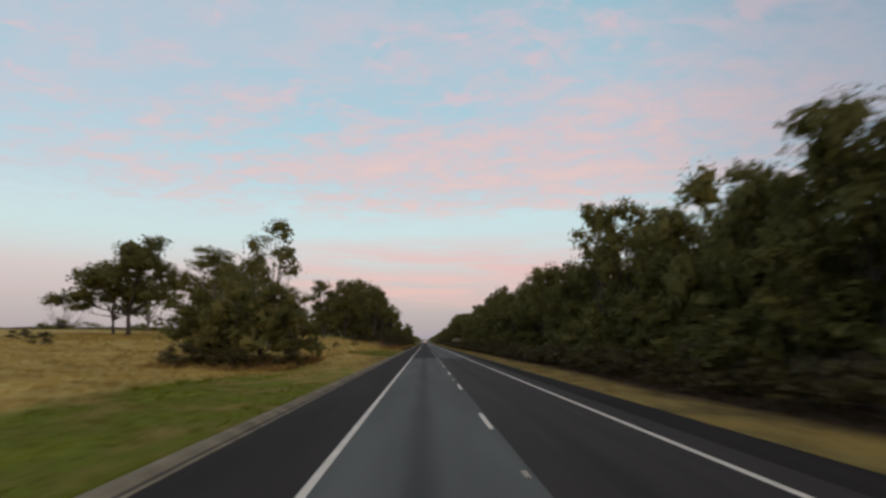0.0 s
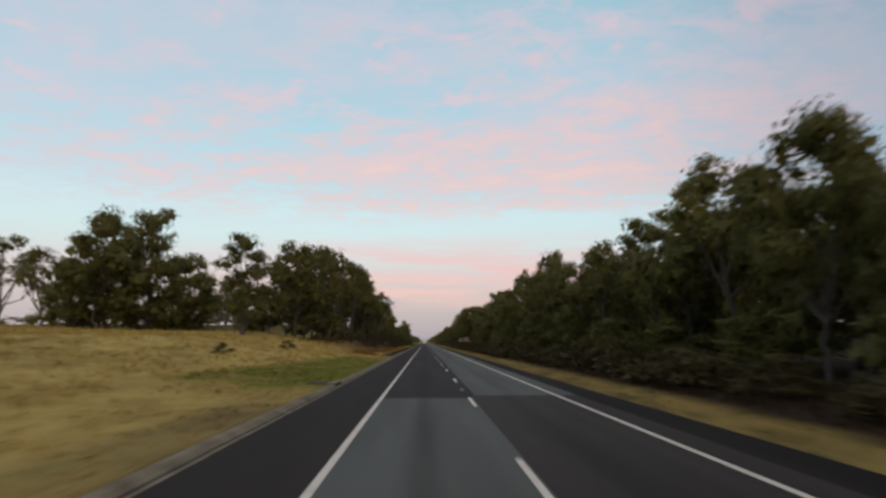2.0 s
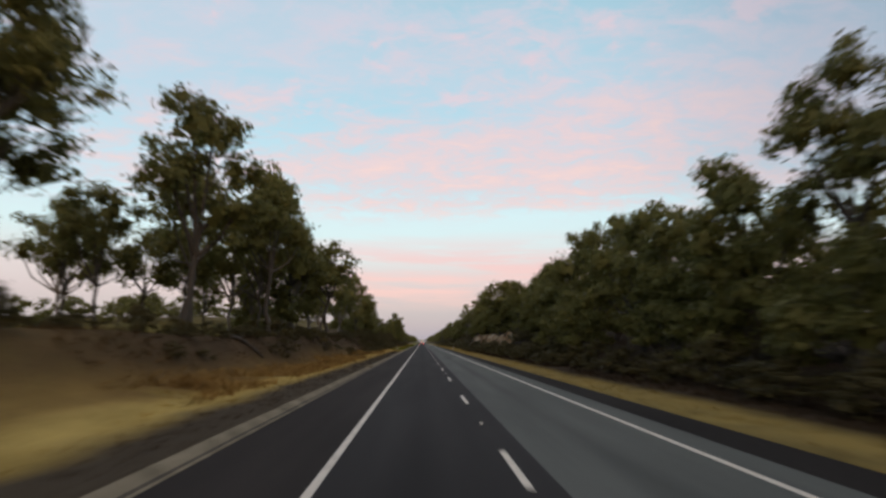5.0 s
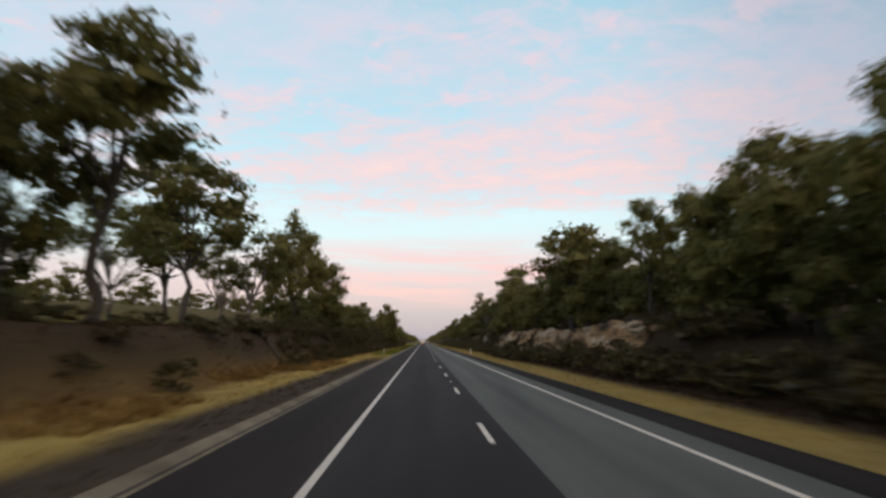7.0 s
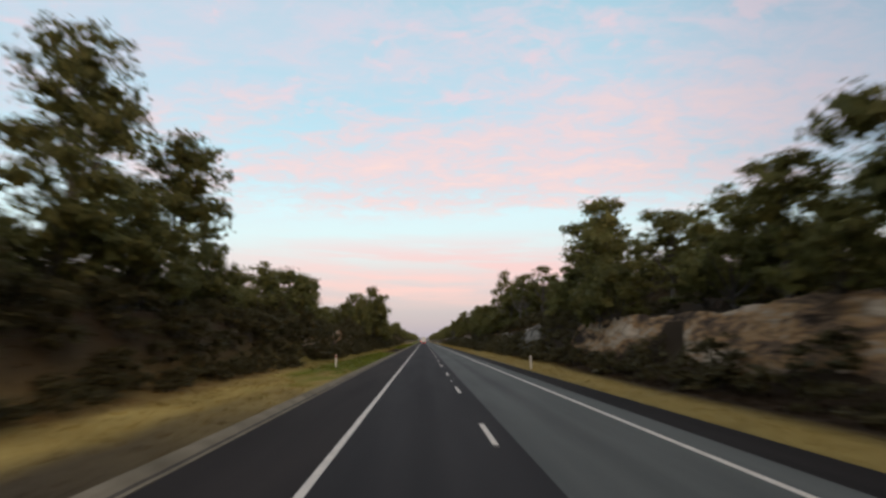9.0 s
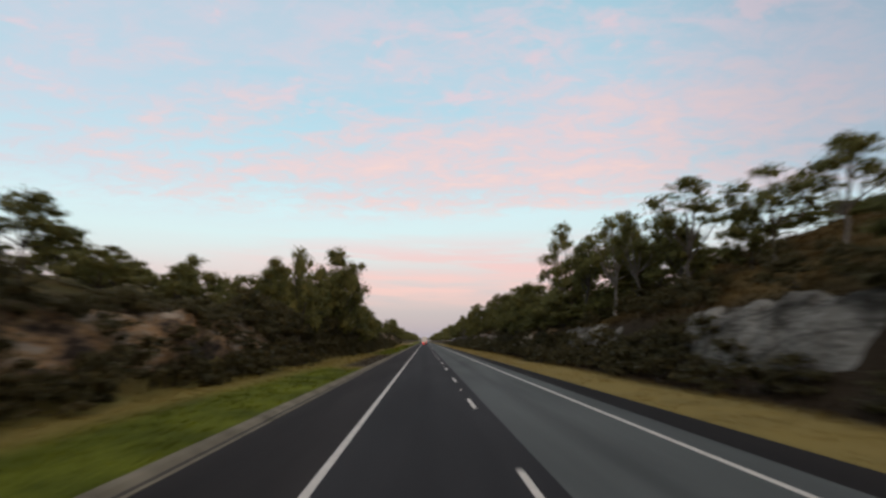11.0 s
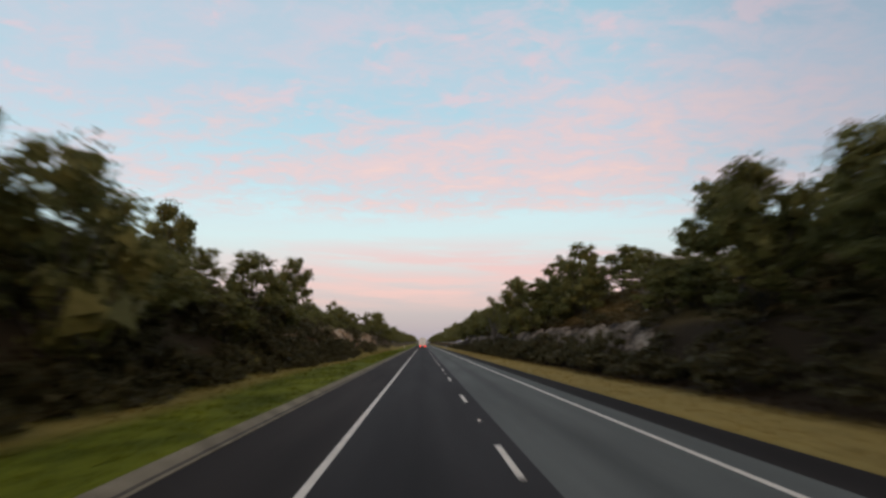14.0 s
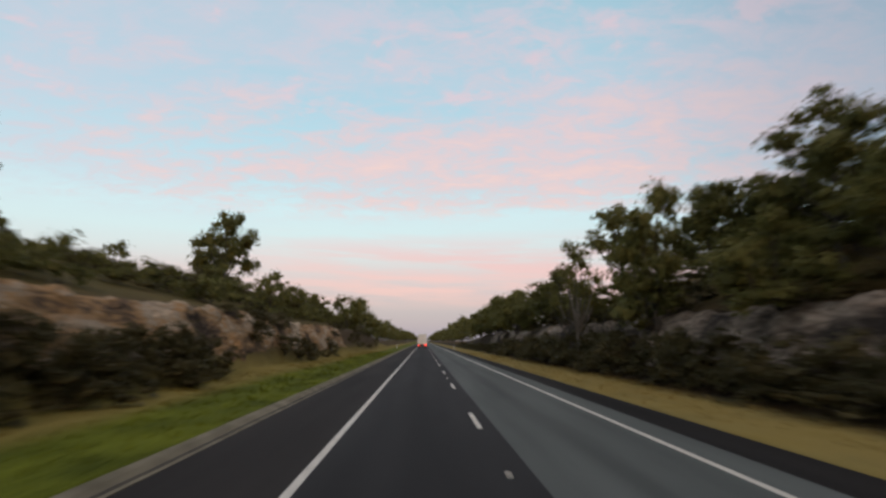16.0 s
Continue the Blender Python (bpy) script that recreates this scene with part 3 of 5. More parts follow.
# kerb: flat top, sloped face and a paler concrete lip against the seal
PROFILE = [(-4.74, -0.2), (-4.74, 0.10), (-4.70, 0.125), (-4.58, 0.125), (-4.51, 0.108), (-4.39, 0.035), (-4.32, 0.012), (-4.22, 0.012), (-4.22, -0.2)]


def kerb_run(y0, y1):
    n = max(1, int((y1 - y0) / 2.4))
    v, f, s = [], [], []
    for k in range(n):
        a, c = y0 + (y1 - y0) * k / n + 0.006, y0 + (y1 - y0) * (k + 1) / n - 0.006
        i = len(v)
        dz = placing.uniform(-0.006, 0.006)
        v += [(x, a, z + dz) for x, z in PROFILE] + [(x, c, z + dz) for x, z in PROFILE]
        w = len(PROFILE)
        f += [(i + j, i + j + 1, i + w + j + 1, i + w + j) for j in range(w - 1)]
        s += [1 if j == 5 else 0 for j in range(w - 1)]
    return tagged(new("kerb", mesh_of("kerb", v, f, [M["concrete"], M["pale_concrete"]], slots=s)), "weathered grey concrete kerb and channel along the shoulder", "kerb", kind="structure")


placing = random.Random(11)
INLETS = (84.7, 188.0, 387.0)
kerb_run(-60, INLETS[0] - 1.1), kerb_run(INLETS[0] + 1.1, INLETS[1] - 1.1), kerb_run(INLETS[1] + 1.1, INLETS[2] - 1.1), kerb_run(INLETS[2] + 1.1, 900), 


def drain_inlet(y):
    """A side-entry pit: a concrete lintel over a dark slot, with a cover slab behind."""
    root = tagged(new("drain_inlet"), "concrete kerb drain inlet with a dark open slot", "drain", "drain inlets")
    root.matrix_basis = pose(-4.56, y, 0)
    v, f = [], []
    for b in ((-0.30, 0.12, -1.1, 1.1, 0.13, 0.19), (-0.30, 0.12, -1.1, -0.75, -0.2, 0.13), (-0.30, 0.12, 0.75, 1.1, -0.2, 0.13), (-0.30, -0.24, -0.75, 0.75, -0.2, 0.13)):
        bv, bf = box(*b)
        f += [tuple(i + len(v) for i in q) for q in bf]
        v += bv
    part("lintel", mesh_of("lintel", v, f, [M["concrete"]]), root)
    v, f = box(-1.35, -0.31, -0.8, 0.8, -0.1, 0.16)
    part("cover_slab", mesh_of("cover_slab", v, f, [M["pale_concrete"]]), root, "pale concrete cover slab")
    v, f = box(-0.24, 0.45, -1.1, 1.1, -0.2, -0.01)
    part("apron", mesh_of("apron", v, f, [M["concrete"]]), root)
    return root


for y in INLETS:
    drain_inlet(y)


# ---- trees ----
def swell(d, waves):
    """Uneven roundness of a lobe of foliage: smooth lumps over all directions."""
    return sum(np.sin(d @ w + f) * g for w, f, g in waves)


def leaf_mesh(name, lobes, mat, rng, droop=0.5, hearts=45, gaps=-0.5):
    """Small hanging leaves in a lumpy shell round each lobe, thinner below; broad overlapping sprays fill its heart."""
    verts, facing = [], []
    largest = max(q[1] for q in lobes)
    for centre, radius, count, size in lobes:
        centre = np.array(centre)
        waves = [(rng.normal(size=3) * k, rng.uniform(0, 6.3), g) for k, g in ((2.2, 0.5), (3.4, 0.45), (5.0, 0.35), (6.5, 0.35), (8.0, 0.25))]
        d = rng.normal(size=(int(count * 1.7), 3))
        d[:, 2] += 0.35
        d /= np.linalg.norm(d, axis=1)[:, None]
        lump = swell(d, waves)
        keep = (lump + rng.normal(0, 0.35, len(d)) > gaps) & ((d[:, 2] > -0.35) | (rng.random(len(d)) < 0.35))
        d, lump = d[keep][:count], lump[keep][:count]
        inner = rng.normal(size=(int(hearts * (radius / largest) ** 1.5), 3))
        inner /= np.linalg.norm(inner, axis=1)[:, None] + 1e-9
        few = len(d)
        d, lump = np.vstack([d, inner]), np.concatenate([lump, swell(inner, waves)])[:, None]
        n = len(d)
        heart = (np.arange(n) >= few)[:, None]
        rad = np.where(heart, rng.uniform(0.12, 0.72, (n, 1)), 1 - rng.random((n, 1)) ** 1.3 * 0.5) * (0.94 + 0.22 * lump) + rng.normal(0, 0.05, (n, 1))
        p = centre + d * radius * rad * (1, 1, 0.9)
        way = rng.normal(size=(n, 3)) * 0.8
        way[:, 2] -= droop
        way -= d * (way * d).sum(axis=1)[:, None] * 0.6
        way /= np.linalg.norm(way, axis=1)[:, None]
        side = np.cross(way, d + rng.normal(size=(n, 3)) * 0.6)
        side /= np.linalg.norm(side, axis=1)[:, None] + 1e-9
        ln = np.where(heart, radius * 0.55, size) * rng.uniform(0.6, 1.4, size=(n, 1))
        wd = ln * np.where(heart, rng.uniform(0.4, 0.6, (n, 1)), rng.uniform(0.26, 0.42, (n, 1)))
        vs = np.empty((n, 3, 3))
        vs[:, 0], vs[:, 1], vs[:, 2] = p - way * ln * 0.5, p + way * ln * 0.35 + side * wd, p + way * ln * 0.5 - side * wd * 0.6
        # leaves hang every way: shade them by the roundness of the lobe, with some scatter
        face = d * (0.8 + 0.1 * lump) + rng.normal(size=(n, 3)) * 0.16
        face[:, 2] += 0.2
        face /= np.linalg.norm(face, axis=1)[:, None]
        wrong = (np.cross(vs[:, 1] - vs[:, 0], vs[:, 2] - vs[:, 0]) * face).sum(axis=1) < 0
        vs[wrong] = vs[wrong][:, ::-1]
        verts.append(vs.reshape(-1, 3))
        facing.append(np.repeat(face, 3, axis=0))
    verts = np.vstack(verts)
    me = mesh_of(name, verts.tolist(), np.arange(len(verts)).reshape(-1, 3).tolist(), [mat], smooth=True)
    return me, np.vstack(facing)


def grow(seed, height, spread, fork, lobes, lobe, leaves, size, lean=0.05, leaf="leaf", bark="bark", bare=0.0, low=0.2, fine_wood=True, twigs=3, hearts=45, gaps=-0.5, sub=2):
    """A tree at the origin: trunk and limbs in one mesh; leaves in lumpy rounded lobes, large ones with smaller ones at their sides, in another."""
    rnd, rng = random.Random(seed), np.random.default_rng(seed)
    verts, faces, masses = [], [], []
    r0 = height * rnd.uniform(0.012, 0.017)
    tilt = Vector((rnd.uniform(-lean, lean), rnd.uniform(-lean, lean), 0))
    pts = [Vector((0, 0, -0.3))]
    for i in range(1, 6):
        z = fork * height * i / 5
        pts.append(Vector((tilt.x * z + rnd.uniform(-0.12, 0.12), tilt.y * z + rnd.uniform(-0.12, 0.12), z)))
    tube(verts, faces, pts if fine_wood else pts[::5], [r0 * (1.25 if i == 0 else 1 - 0.09 * i) for i in range(6)] if fine_wood else [r0 * 1.2, r0 * 0.6], 6 if fine_wood else 3)
    head = pts[-1]
    room = height - head.z
    for k in range(lobes):
        a = 2.4 * k + rnd.uniform(-0.4, 0.4) + seed
        big = lobe * height * rnd.uniform(0.78, 1.2) * (1.1 if k == 0 else 1)
        part_up = 1.0 if k == 0 else low + (0.92 - low) * ((k + rnd.uniform(-0.4, 0.4)) / lobes)
        out = spread * height * (rnd.uniform(0.0, 0.2) if k == 0 else math.sqrt(max(0.04, 1 - (0.9 * part_up) ** 2)) * rnd.uniform(0.75, 1.1))
        end = head + Vector((math.cos(a) * out, math.sin(a) * out, (room - big * 0.8) * part_up))
        begin = pts[-1 - rnd.randint(0, 1)]
        midp = begin.lerp(end, 0.5) + Vector((math.cos(a), math.sin(a), 0)) * out * rnd.uniform(0.0, 0.2) + Vector((0, 0, rnd.uniform(-0.04, 0.02) * height))
        q = [begin, begin.lerp(midp, 0.55), midp, midp.lerp(end, 0.5), end]
        if fine_wood:
            tube(verts, faces, q, [r0 * 0.6, r0 * 0.48, r0 * 0.36, r0 * 0.24, r0 * 0.1], 4)
            for j in range(twigs):
                bb = q[2 + j % 3]
                e = end + Vector((rnd.uniform(-1, 1), rnd.uniform(-1, 1), rnd.uniform(-0.3, 0.9))) * big * 0.9
                tube(verts, faces, [bb, bb.lerp(e, 0.5) + Vector((0, 0, 0.01 * height)), e], [r0 * 0.2, r0 * 0.13, r0 * 0.04], 3)
        else:
            tube(verts, faces, [begin, midp, end], [r0 * 0.5, r0 * 0.3, r0 * 0.1], 3)
        if rnd.random() < bare:
            continue
        masses.append((end, big, leaves, size))
        for j in range(sub):
            u = Vector((rnd.gauss(0, 1), rnd.gauss(0, 1), rnd.gauss(0.1, 0.7))).normalized()
            r = big * rnd.uniform(0.32, 0.62)
            masses.append((end + u * big * rnd.uniform(0.7, 1.05), r, int(leaves * 1.25 * (r / big) ** 2), size))
    trunk = mesh_of("trunk", verts, faces, [M[bark]], smooth=True)
    crown = leaf_mesh("crown", masses, M[leaf], rng, hearts=hearts, gaps=gaps) if masses else (None, None)
    return trunk, crown[0], crown[1]


KINDS = {}


def plant(kind, seed, name, label, category, group, at, height, width, turn):
    """One tree or bush: the first of a kind is built, the others share its meshes."""
    key = (kind, seed)
    if key not in KINDS:
        trunk, crown, facing = grow(seed, **RECIPES[kind])
        co = np.array([v.co[:] for me in (trunk, crown) if me for v in me.vertices])
        high = np.percentile(co[:, 2], 99.5)
        across = 2 * np.percentile(np.hypot(co[:, 0], co[:, 1]), 92)
        root = new(name)
        for nm, me in (("trunk", trunk), ("crown", crown)):
            if me:
                me.transform(Matrix.Diagonal((1 / across, 1 / across, 1 / high, 1)))
                part(nm, me, root)
        if crown:
            crown.normals_split_custom_set_from_vertices(facing.tolist())
        KINDS[key] = root
    else:
        root = copy_thing(KINDS[key], Matrix.Identity(4))
        root.name = name
    root.matrix_basis = pose(*at, 0, 0, turn) @ Matrix.Diagonal((width, width, height, 1))
    return tagged(root, label, category, group)


RECIPES = {
    "tall": dict(height=10, spread=0.16, fork=0.42, lobes=7, lobe=0.110, leaves=260, size=0.23, low=0.06, hearts=28, gaps=-0.05, sub=5),
    "broad": dict(height=10, spread=0.28, fork=0.26, lobes=9, lobe=0.140, leaves=230, size=0.26, low=0.08, hearts=44, gaps=-0.3, sub=4),
    "open": dict(height=10, spread=0.21, fork=0.34, lobes=9, lobe=0.092, leaves=190, size=0.20, bark="pale_bark", hearts=20, gaps=-0.1, sub=4),
    "dense": dict(height=10, spread=0.26, fork=0.10, lobes=9, lobe=0.165, leaves=150, size=0.31, low=0.05, hearts=40, gaps=-0.5, sub=4),
    "bare": dict(height=10, spread=0.34, fork=0.25, lobes=11, lobe=0.10, leaves=30, size=0.12, bare=0.5, twigs=6, hearts=0),
    "bush": dict(height=10, spread=0.36, fork=0.06, lobes=7, lobe=0.22, leaves=65, size=0.55, leaf="scrub", low=0.04, fine_wood=False, hearts=26, gaps=-0.5, sub=2),
    "scrub": dict(height=10, spread=0.38, fork=0.06, lobes=5, lobe=0.26, leaves=46, size=0.66, leaf="scrub", low=0.04, fine_wood=False, hearts=22, gaps=-0.5, sub=2),
    "shrub": dict(height=10, spread=0.38, fork=0.06, lobes=5, lobe=0.26, leaves=50, size=0.62, low=0.04, fine_wood=False, hearts=22, gaps=-0.5, sub=2),
    "inner": dict(height=10, spread=0.30, fork=0.14, lobes=7, lobe=0.18, leaves=50, size=0.45, low=0.08, fine_wood=False, hearts=32, gaps=-0.6, sub=2),
}
LABELS = {
    "tall": ("gum_tree", "tall slender eucalyptus with a high dark green crown", "tree"),
    "broad": ("gum_tree", "broad eucalyptus with spreading dark green clumped crown", "tree"),
    "open": ("gum_tree", "open-crowned eucalyptus with pale bark and thin foliage", "tree"),
    "dense": ("wattle_tree", "bushy dark green tree leafy almost to the ground", "tree"),
    "bare": ("bare_tree", "nearly leafless grey tree with fine branches", "tree"),
    "bush": ("bush", "low dark green and brown roadside bush", "bush"),
    "inner": ("gum_tree", "dark green eucalyptus deep in the roadside belt", "tree"),
}


def tree(kind, x, y, top, width, seed=None):
    """A tree whose crown reaches the height top over the road and is width metres across."""
    name, label, category = LABELS[kind]
    s = placing.randint(1, 4 if kind != "bush" else 5) if seed is None else seed
    group = "roadside bushes" if kind == "bush" else "roadside trees"
    z = ground_height(x, y) - 0.05
    return plant(kind, s, name, label, category, group, (x, y, z), max(top - z, 0.6) * (1.0 if kind == "bush" else 1.04), width * 1.05, placing.uniform(0, 360))


def bush(x, y, height, width):
    return tree("bush", x, y, ground_height(x, y) + height, width)



class Wood:
    """Many plants of a belt that nobody could count, joined into one leaf mesh and one trunk mesh."""

    def __init__(self, recipe="inner"):
        self.recipe, self.parts = recipe, {"trunk": ([], [], 0, []), "crown": ([], [], 0, [])}

    def add(self, x, y, top, width):
        key = (self.recipe, placing.randint(1, 4))
        z = ground_height(x, y) - 0.05
        if key not in GROWN:
            trunk, crown, facing = grow(key[1], **RECIPES[self.recipe])
            both = {}
            for nm, me, fc in (("trunk", trunk, None), ("crown", crown, facing)):
                co = np.empty(len(me.vertices) * 3)
                me.vertices.foreach_get("co", co)
                both[nm] = [co.reshape(-1, 3), [tuple(q.vertices) for q in me.polygons], fc]
            co = np.vstack([v[0] for v in both.values()])
            high, across = np.percentile(co[:, 2], 99.5), 2 * np.percentile(np.hypot(co[:, 0], co[:, 1]), 92)
            for v in both.values():
                v[0] = v[0] / (across, across, high)
            GROWN[key] = both
        a = placing.uniform(0, 6.28)
        turn = np.array(((math.cos(a), math.sin(a), 0), (-math.sin(a), math.cos(a), 0), (0, 0, 1)))
        for nm, (co, faces, fc) in GROWN[key].items():
            vs, fs, n, ns = self.parts[nm]
            vs.append((co * (width, width, max(top - z, 0.6))) @ turn + (x, y, z))
            fs.extend(tuple(i + n for i in q) for q in faces)
            if fc is not None:
                ns.append(fc @ turn)
            self.parts[nm] = (vs, fs, n + len(co), ns)

    def done(self, name, label, category="woodland"):
        root = tagged(new(name), label, category, kind="stuff")
        for nm, mat in (("trunk", "bark"), ("crown", RECIPES[self.recipe].get("leaf", "leaf"))):
            vs, fs, _, ns = self.parts[nm]
            me = mesh_of(nm, np.vstack(vs).tolist(), fs, [M[mat]], smooth=True)
            if ns:
                me.normals_split_custom_set_from_vertices(np.vstack(ns).tolist())
            tagged(part(nm + "_mass", me, root), kind="stuff")
        return root


GROWN = {}


def clearing(y):
    """Stretches where the hillside on the other side is open grass."""
    return 322 < y < 352 or 428 < y < 458


# ---- rock cuttings ----
def rock_cutting(side, y0, y1, mat, label):
    """Blasted rock showing through the bank: stepped blocks over the slope, fading into the soil at its edges."""
    ds = [4.9 + 0.22 * i for i in range(18)]
    ys = [y0 + (y1 - y0) * k / int((y1 - y0) / 0.45) for k in range(int((y1 - y0) / 0.45) + 1)]
    verts = []
    for y in ys:
        ends = smooth(0, 4, y - y0) * smooth(0, 4, y1 - y)
        for d in ds:
            x = -4.74 - d if side < 0 else 7.6 + d
            p = Vector((d * 0.55, y * 0.34, side * 7.0))
            block = noise.cell(p) * 0.14 + noise.cell(p * 2.3 + Vector((3, 1, 0))) * 0.10 + noise.noise(p * 3.0) * 0.10
            edge = smooth(5.6, 6.4, d + noise.noise((y * 0.2, 1.0, side)) * 0.7) * (1 - smooth(7.7, 8.5, d + noise.noise((y * 0.25, 4.0, side)) * 0.7))
            patch = smooth(-0.50 if side < 0 else -0.35, -0.25 if side < 0 else -0.1, noise.noise((d * 0.15, y * 0.09, 9.0 + side)))
            lift = -0.30 + ends * edge * patch * (0.50 + block)
            verts.append((x - side * 0.5 * max(0.0, lift), y, ground_height(x, y) + lift))
    w = len(ds)
    faces = [(j * w + i, j * w + i + 1, (j + 1) * w + i + 1, (j + 1) * w + i) for j in range(len(ys) - 1) for i in range(w - 1)]
    if side > 0:
        faces = [q[::-1] for q in faces]
    return tagged(new("rock_cutting", mesh_of("rock_cutting", verts, faces, [M[mat]])), label, "rock face", kind="structure")


rock_cutting(-1, 300, 346, "rock", "weathered tan and brown rock face in the road bank")
rock_cutting(-1, 424, 524, "rock", "weathered tan and grey rock face in the road bank")
rock_cutting(1, 228, 306, "rock", "tan blasted rock face streaked with brown")
rock_cutting(1, 318, 337, "pale_rock", "pale grey smooth rock face in the road bank")
rock_cutting(1, 343, 366, "pale_rock", "pale grey rock face with brown soil over it")
rock_cutting(1, 367, 392, "rock", "brown and tan rock face behind scrub")
rock_cutting(1, 418, 560, "grey_rock", "grey and tan blasted rock face along the road")

# ---- woods: open paddock with scattered gums at first, on the left ----
tree("bare", -85, 138, 10.0, 9)
tree("broad", -46, 91, 18.0, 17, 2)
tree("broad", -52, 98, 15, 12)
tree("open", -20.3, 56, 11, 8)
tree("open", -17.9, 67, 15.8, 7.0, 1)
tree("dense", -18, 47, 6.2, 5.5)
tree("dense", -14.6, 45, 7, 5.5)
tree("dense", -11.2, 49, 6.6, 5), tree("dense", -13.2, 47.5, 6.8, 5)
tree("dense", -16.5, 51, 7.3, 5)
bush(-14.4, 61, 2.2, 3.0), bush(-15.5, 43.2, 1.5, 2.4), bush(-11.8, 44.2, 1.2, 2.0), bush(-18.6, 44.4, 1.7, 2.6), bush(-9.6, 217, 1.3, 1.8), bush(-11.6, 200, 1.7, 3.0), bush(-11.2, 186, 1.2, 2.2), bush(-13.5, 42.5, 1.6, 2.6), bush(-10.2, 45.5, 1.3, 2.2), bush(-17, 42, 1.8, 3)
bush(-40, 62, 1.4, 2.4), bush(-48, 70, 1.5, 2.6), bush(-15, 98, 0.9, 1.6), bush(-13.4, 112, 1.0, 1.5)
tree("tall", -22, 125, 15.0, 6.4, 3), tree("broad", -21.4, 124.2, 9.0, 5.0, 2)
tree("broad", -40, 152, 16.6, 10)
tree("broad", -50, 145, 22.5, 12, 1)
tree("tall", -44, 147, 22.8, 9)
tree("dense", -47, 141, 13, 10)
tree("dense", -53, 144, 14, 10), tree("dense", -43, 143, 12, 9), tree("dense", -57, 150, 15, 10)
tree("dense", -24, 141, 9, 7), tree("dense", -19, 146, 9, 6), tree("dense", -17, 153, 8.5, 6), tree("dense", -21, 156, 10, 7)
tree("dense", -38.5, 149, 9, 7), tree("dense", -35, 143, 12.5, 8, 3), tree("broad", -47, 138, 19.5, 11, 4), tree("dense", -40, 139, 14, 9, 1)
tree("open", -75, 158, 20.5, 12)
tree("open", -62, 150, 17, 10)
far_trees = Wood()
for k in range(46):
    far_trees.add(-150 - placing.uniform(0, 160), 110 + 9 * k + placing.uniform(-6, 6), ground_height(-190, 140) + placing.uniform(4, 9), placing.uniform(9, 16))
for k in range(70):
    x, y = -placing.uniform(58, 135), placing.uniform(185, 470)
    far_trees.add(x, y, ground_height(x, y) + placing.uniform(4, 8), placing.uniform(7, 12))
far_trees.done("far_woodland", "distant dark line of trees behind the paddock")

# the left belt of tall gums
for k in range(18):
    bush(-11.6 - placing.uniform(0, 4), 160 + 4.8 * k + placing.uniform(-1.5, 1.5), placing.uniform(0.5, 1.3), placing.uniform(1.2, 2.4))
for k in range(8):
    tree("tall", -22 - placing.uniform(0, 9), 172 + 6.2 * k, placing.uniform(12.0, 14.5), placing.uniform(4.0, 5.5))
tree("dense", -22, 137, 14, 8), tree("broad", -19.5, 142, 16.5, 9), tree("broad", -18.5, 150, 17.5, 9, 3), tree("tall", -16.5, 158, 18.4, 8)
tree("tall", -20, 163, 17.5, 8), tree("tall", -15.5, 176, 18.5, 8, 2), tree("tall", -14.5, 192, 16.6, 8, 4), tree("open", -20.5, 200, 15, 8, 3), tree("tall", -15, 203, 16, 8.5, 3), tree("tall", -13.6, 218, 15.4, 9, 4), tree("dense", -20.5, 221, 9.0, 4.5, 2), tree("broad", -17.5, 218, 13.0, 5.5, 2), tree("open", -21, 209, 13, 7, 2), tree("open", -17, 226, 10, 5.5, 1), tree("bush", -12.4, 194, 3.2, 2.2, 2), tree("bush", -11.3, 205, 2.4, 1.8, 4), tree("dense", -24, 216, 8.5, 6, 1), tree("bush", -12.8, 181, 3.4, 2.4, 1), tree("dense", -16.5, 203, 8.5, 6, 2), tree("bush", -11.0, 213, 1.9, 1.6, 3)
tree("tall", -19.5, 187, 17.0, 7), tree("broad", -17, 198, 20.5, 10, 1)
tree("open", -15.2, 206, 15, 7), tree("open", -18, 213, 13, 7, 4)
tree("tall", -17.2, 236, 15.6, 8.5, 1), tree("tall", -20, 239, 13.0, 7, 4)
tree("open", -15.6, 246, 11.6, 6.0, 4), tree("broad", -13.4, 254, 15.4, 6.6, 4), tree("open", -21, 254, 12.5, 6, 2), tree("dense", -17.6, 264, 11, 5)
tree("tall", -17.4, 277, 17.4, 7, 2), tree("dense", -14.5, 271, 10, 6), tree("dense", -13.3, 275, 9, 6), tree("tall", -14, 282, 13.5, 6, 2), tree("dense", -14.5, 288, 6.8, 4.5)
for k in range(4):
    tree("open", -32 - placing.uniform(0, 14), 165 + 9 * k, ground_height(-36, 165 + 9 * k) + placing.uniform(9, 13), placing.uniform(5, 8))
for k in range(26):
    bush(-12.3 - placing.uniform(0, 7), 148 + 5.6 * k + placing.uniform(-2, 2), placing.uniform(0.6, 1.9) * (0.45 if 14 <= k <= 18 else 1), placing.uniform(1.4, 3.0))
for k in range(2, 8):
    tree("dense", -13.6 - placing.uniform(0, 3), 252 + 5 * k, ground_height(-15, 252 + 5 * k) + placing.uniform(3.5, 5.5), placing.uniform(3.5, 5))

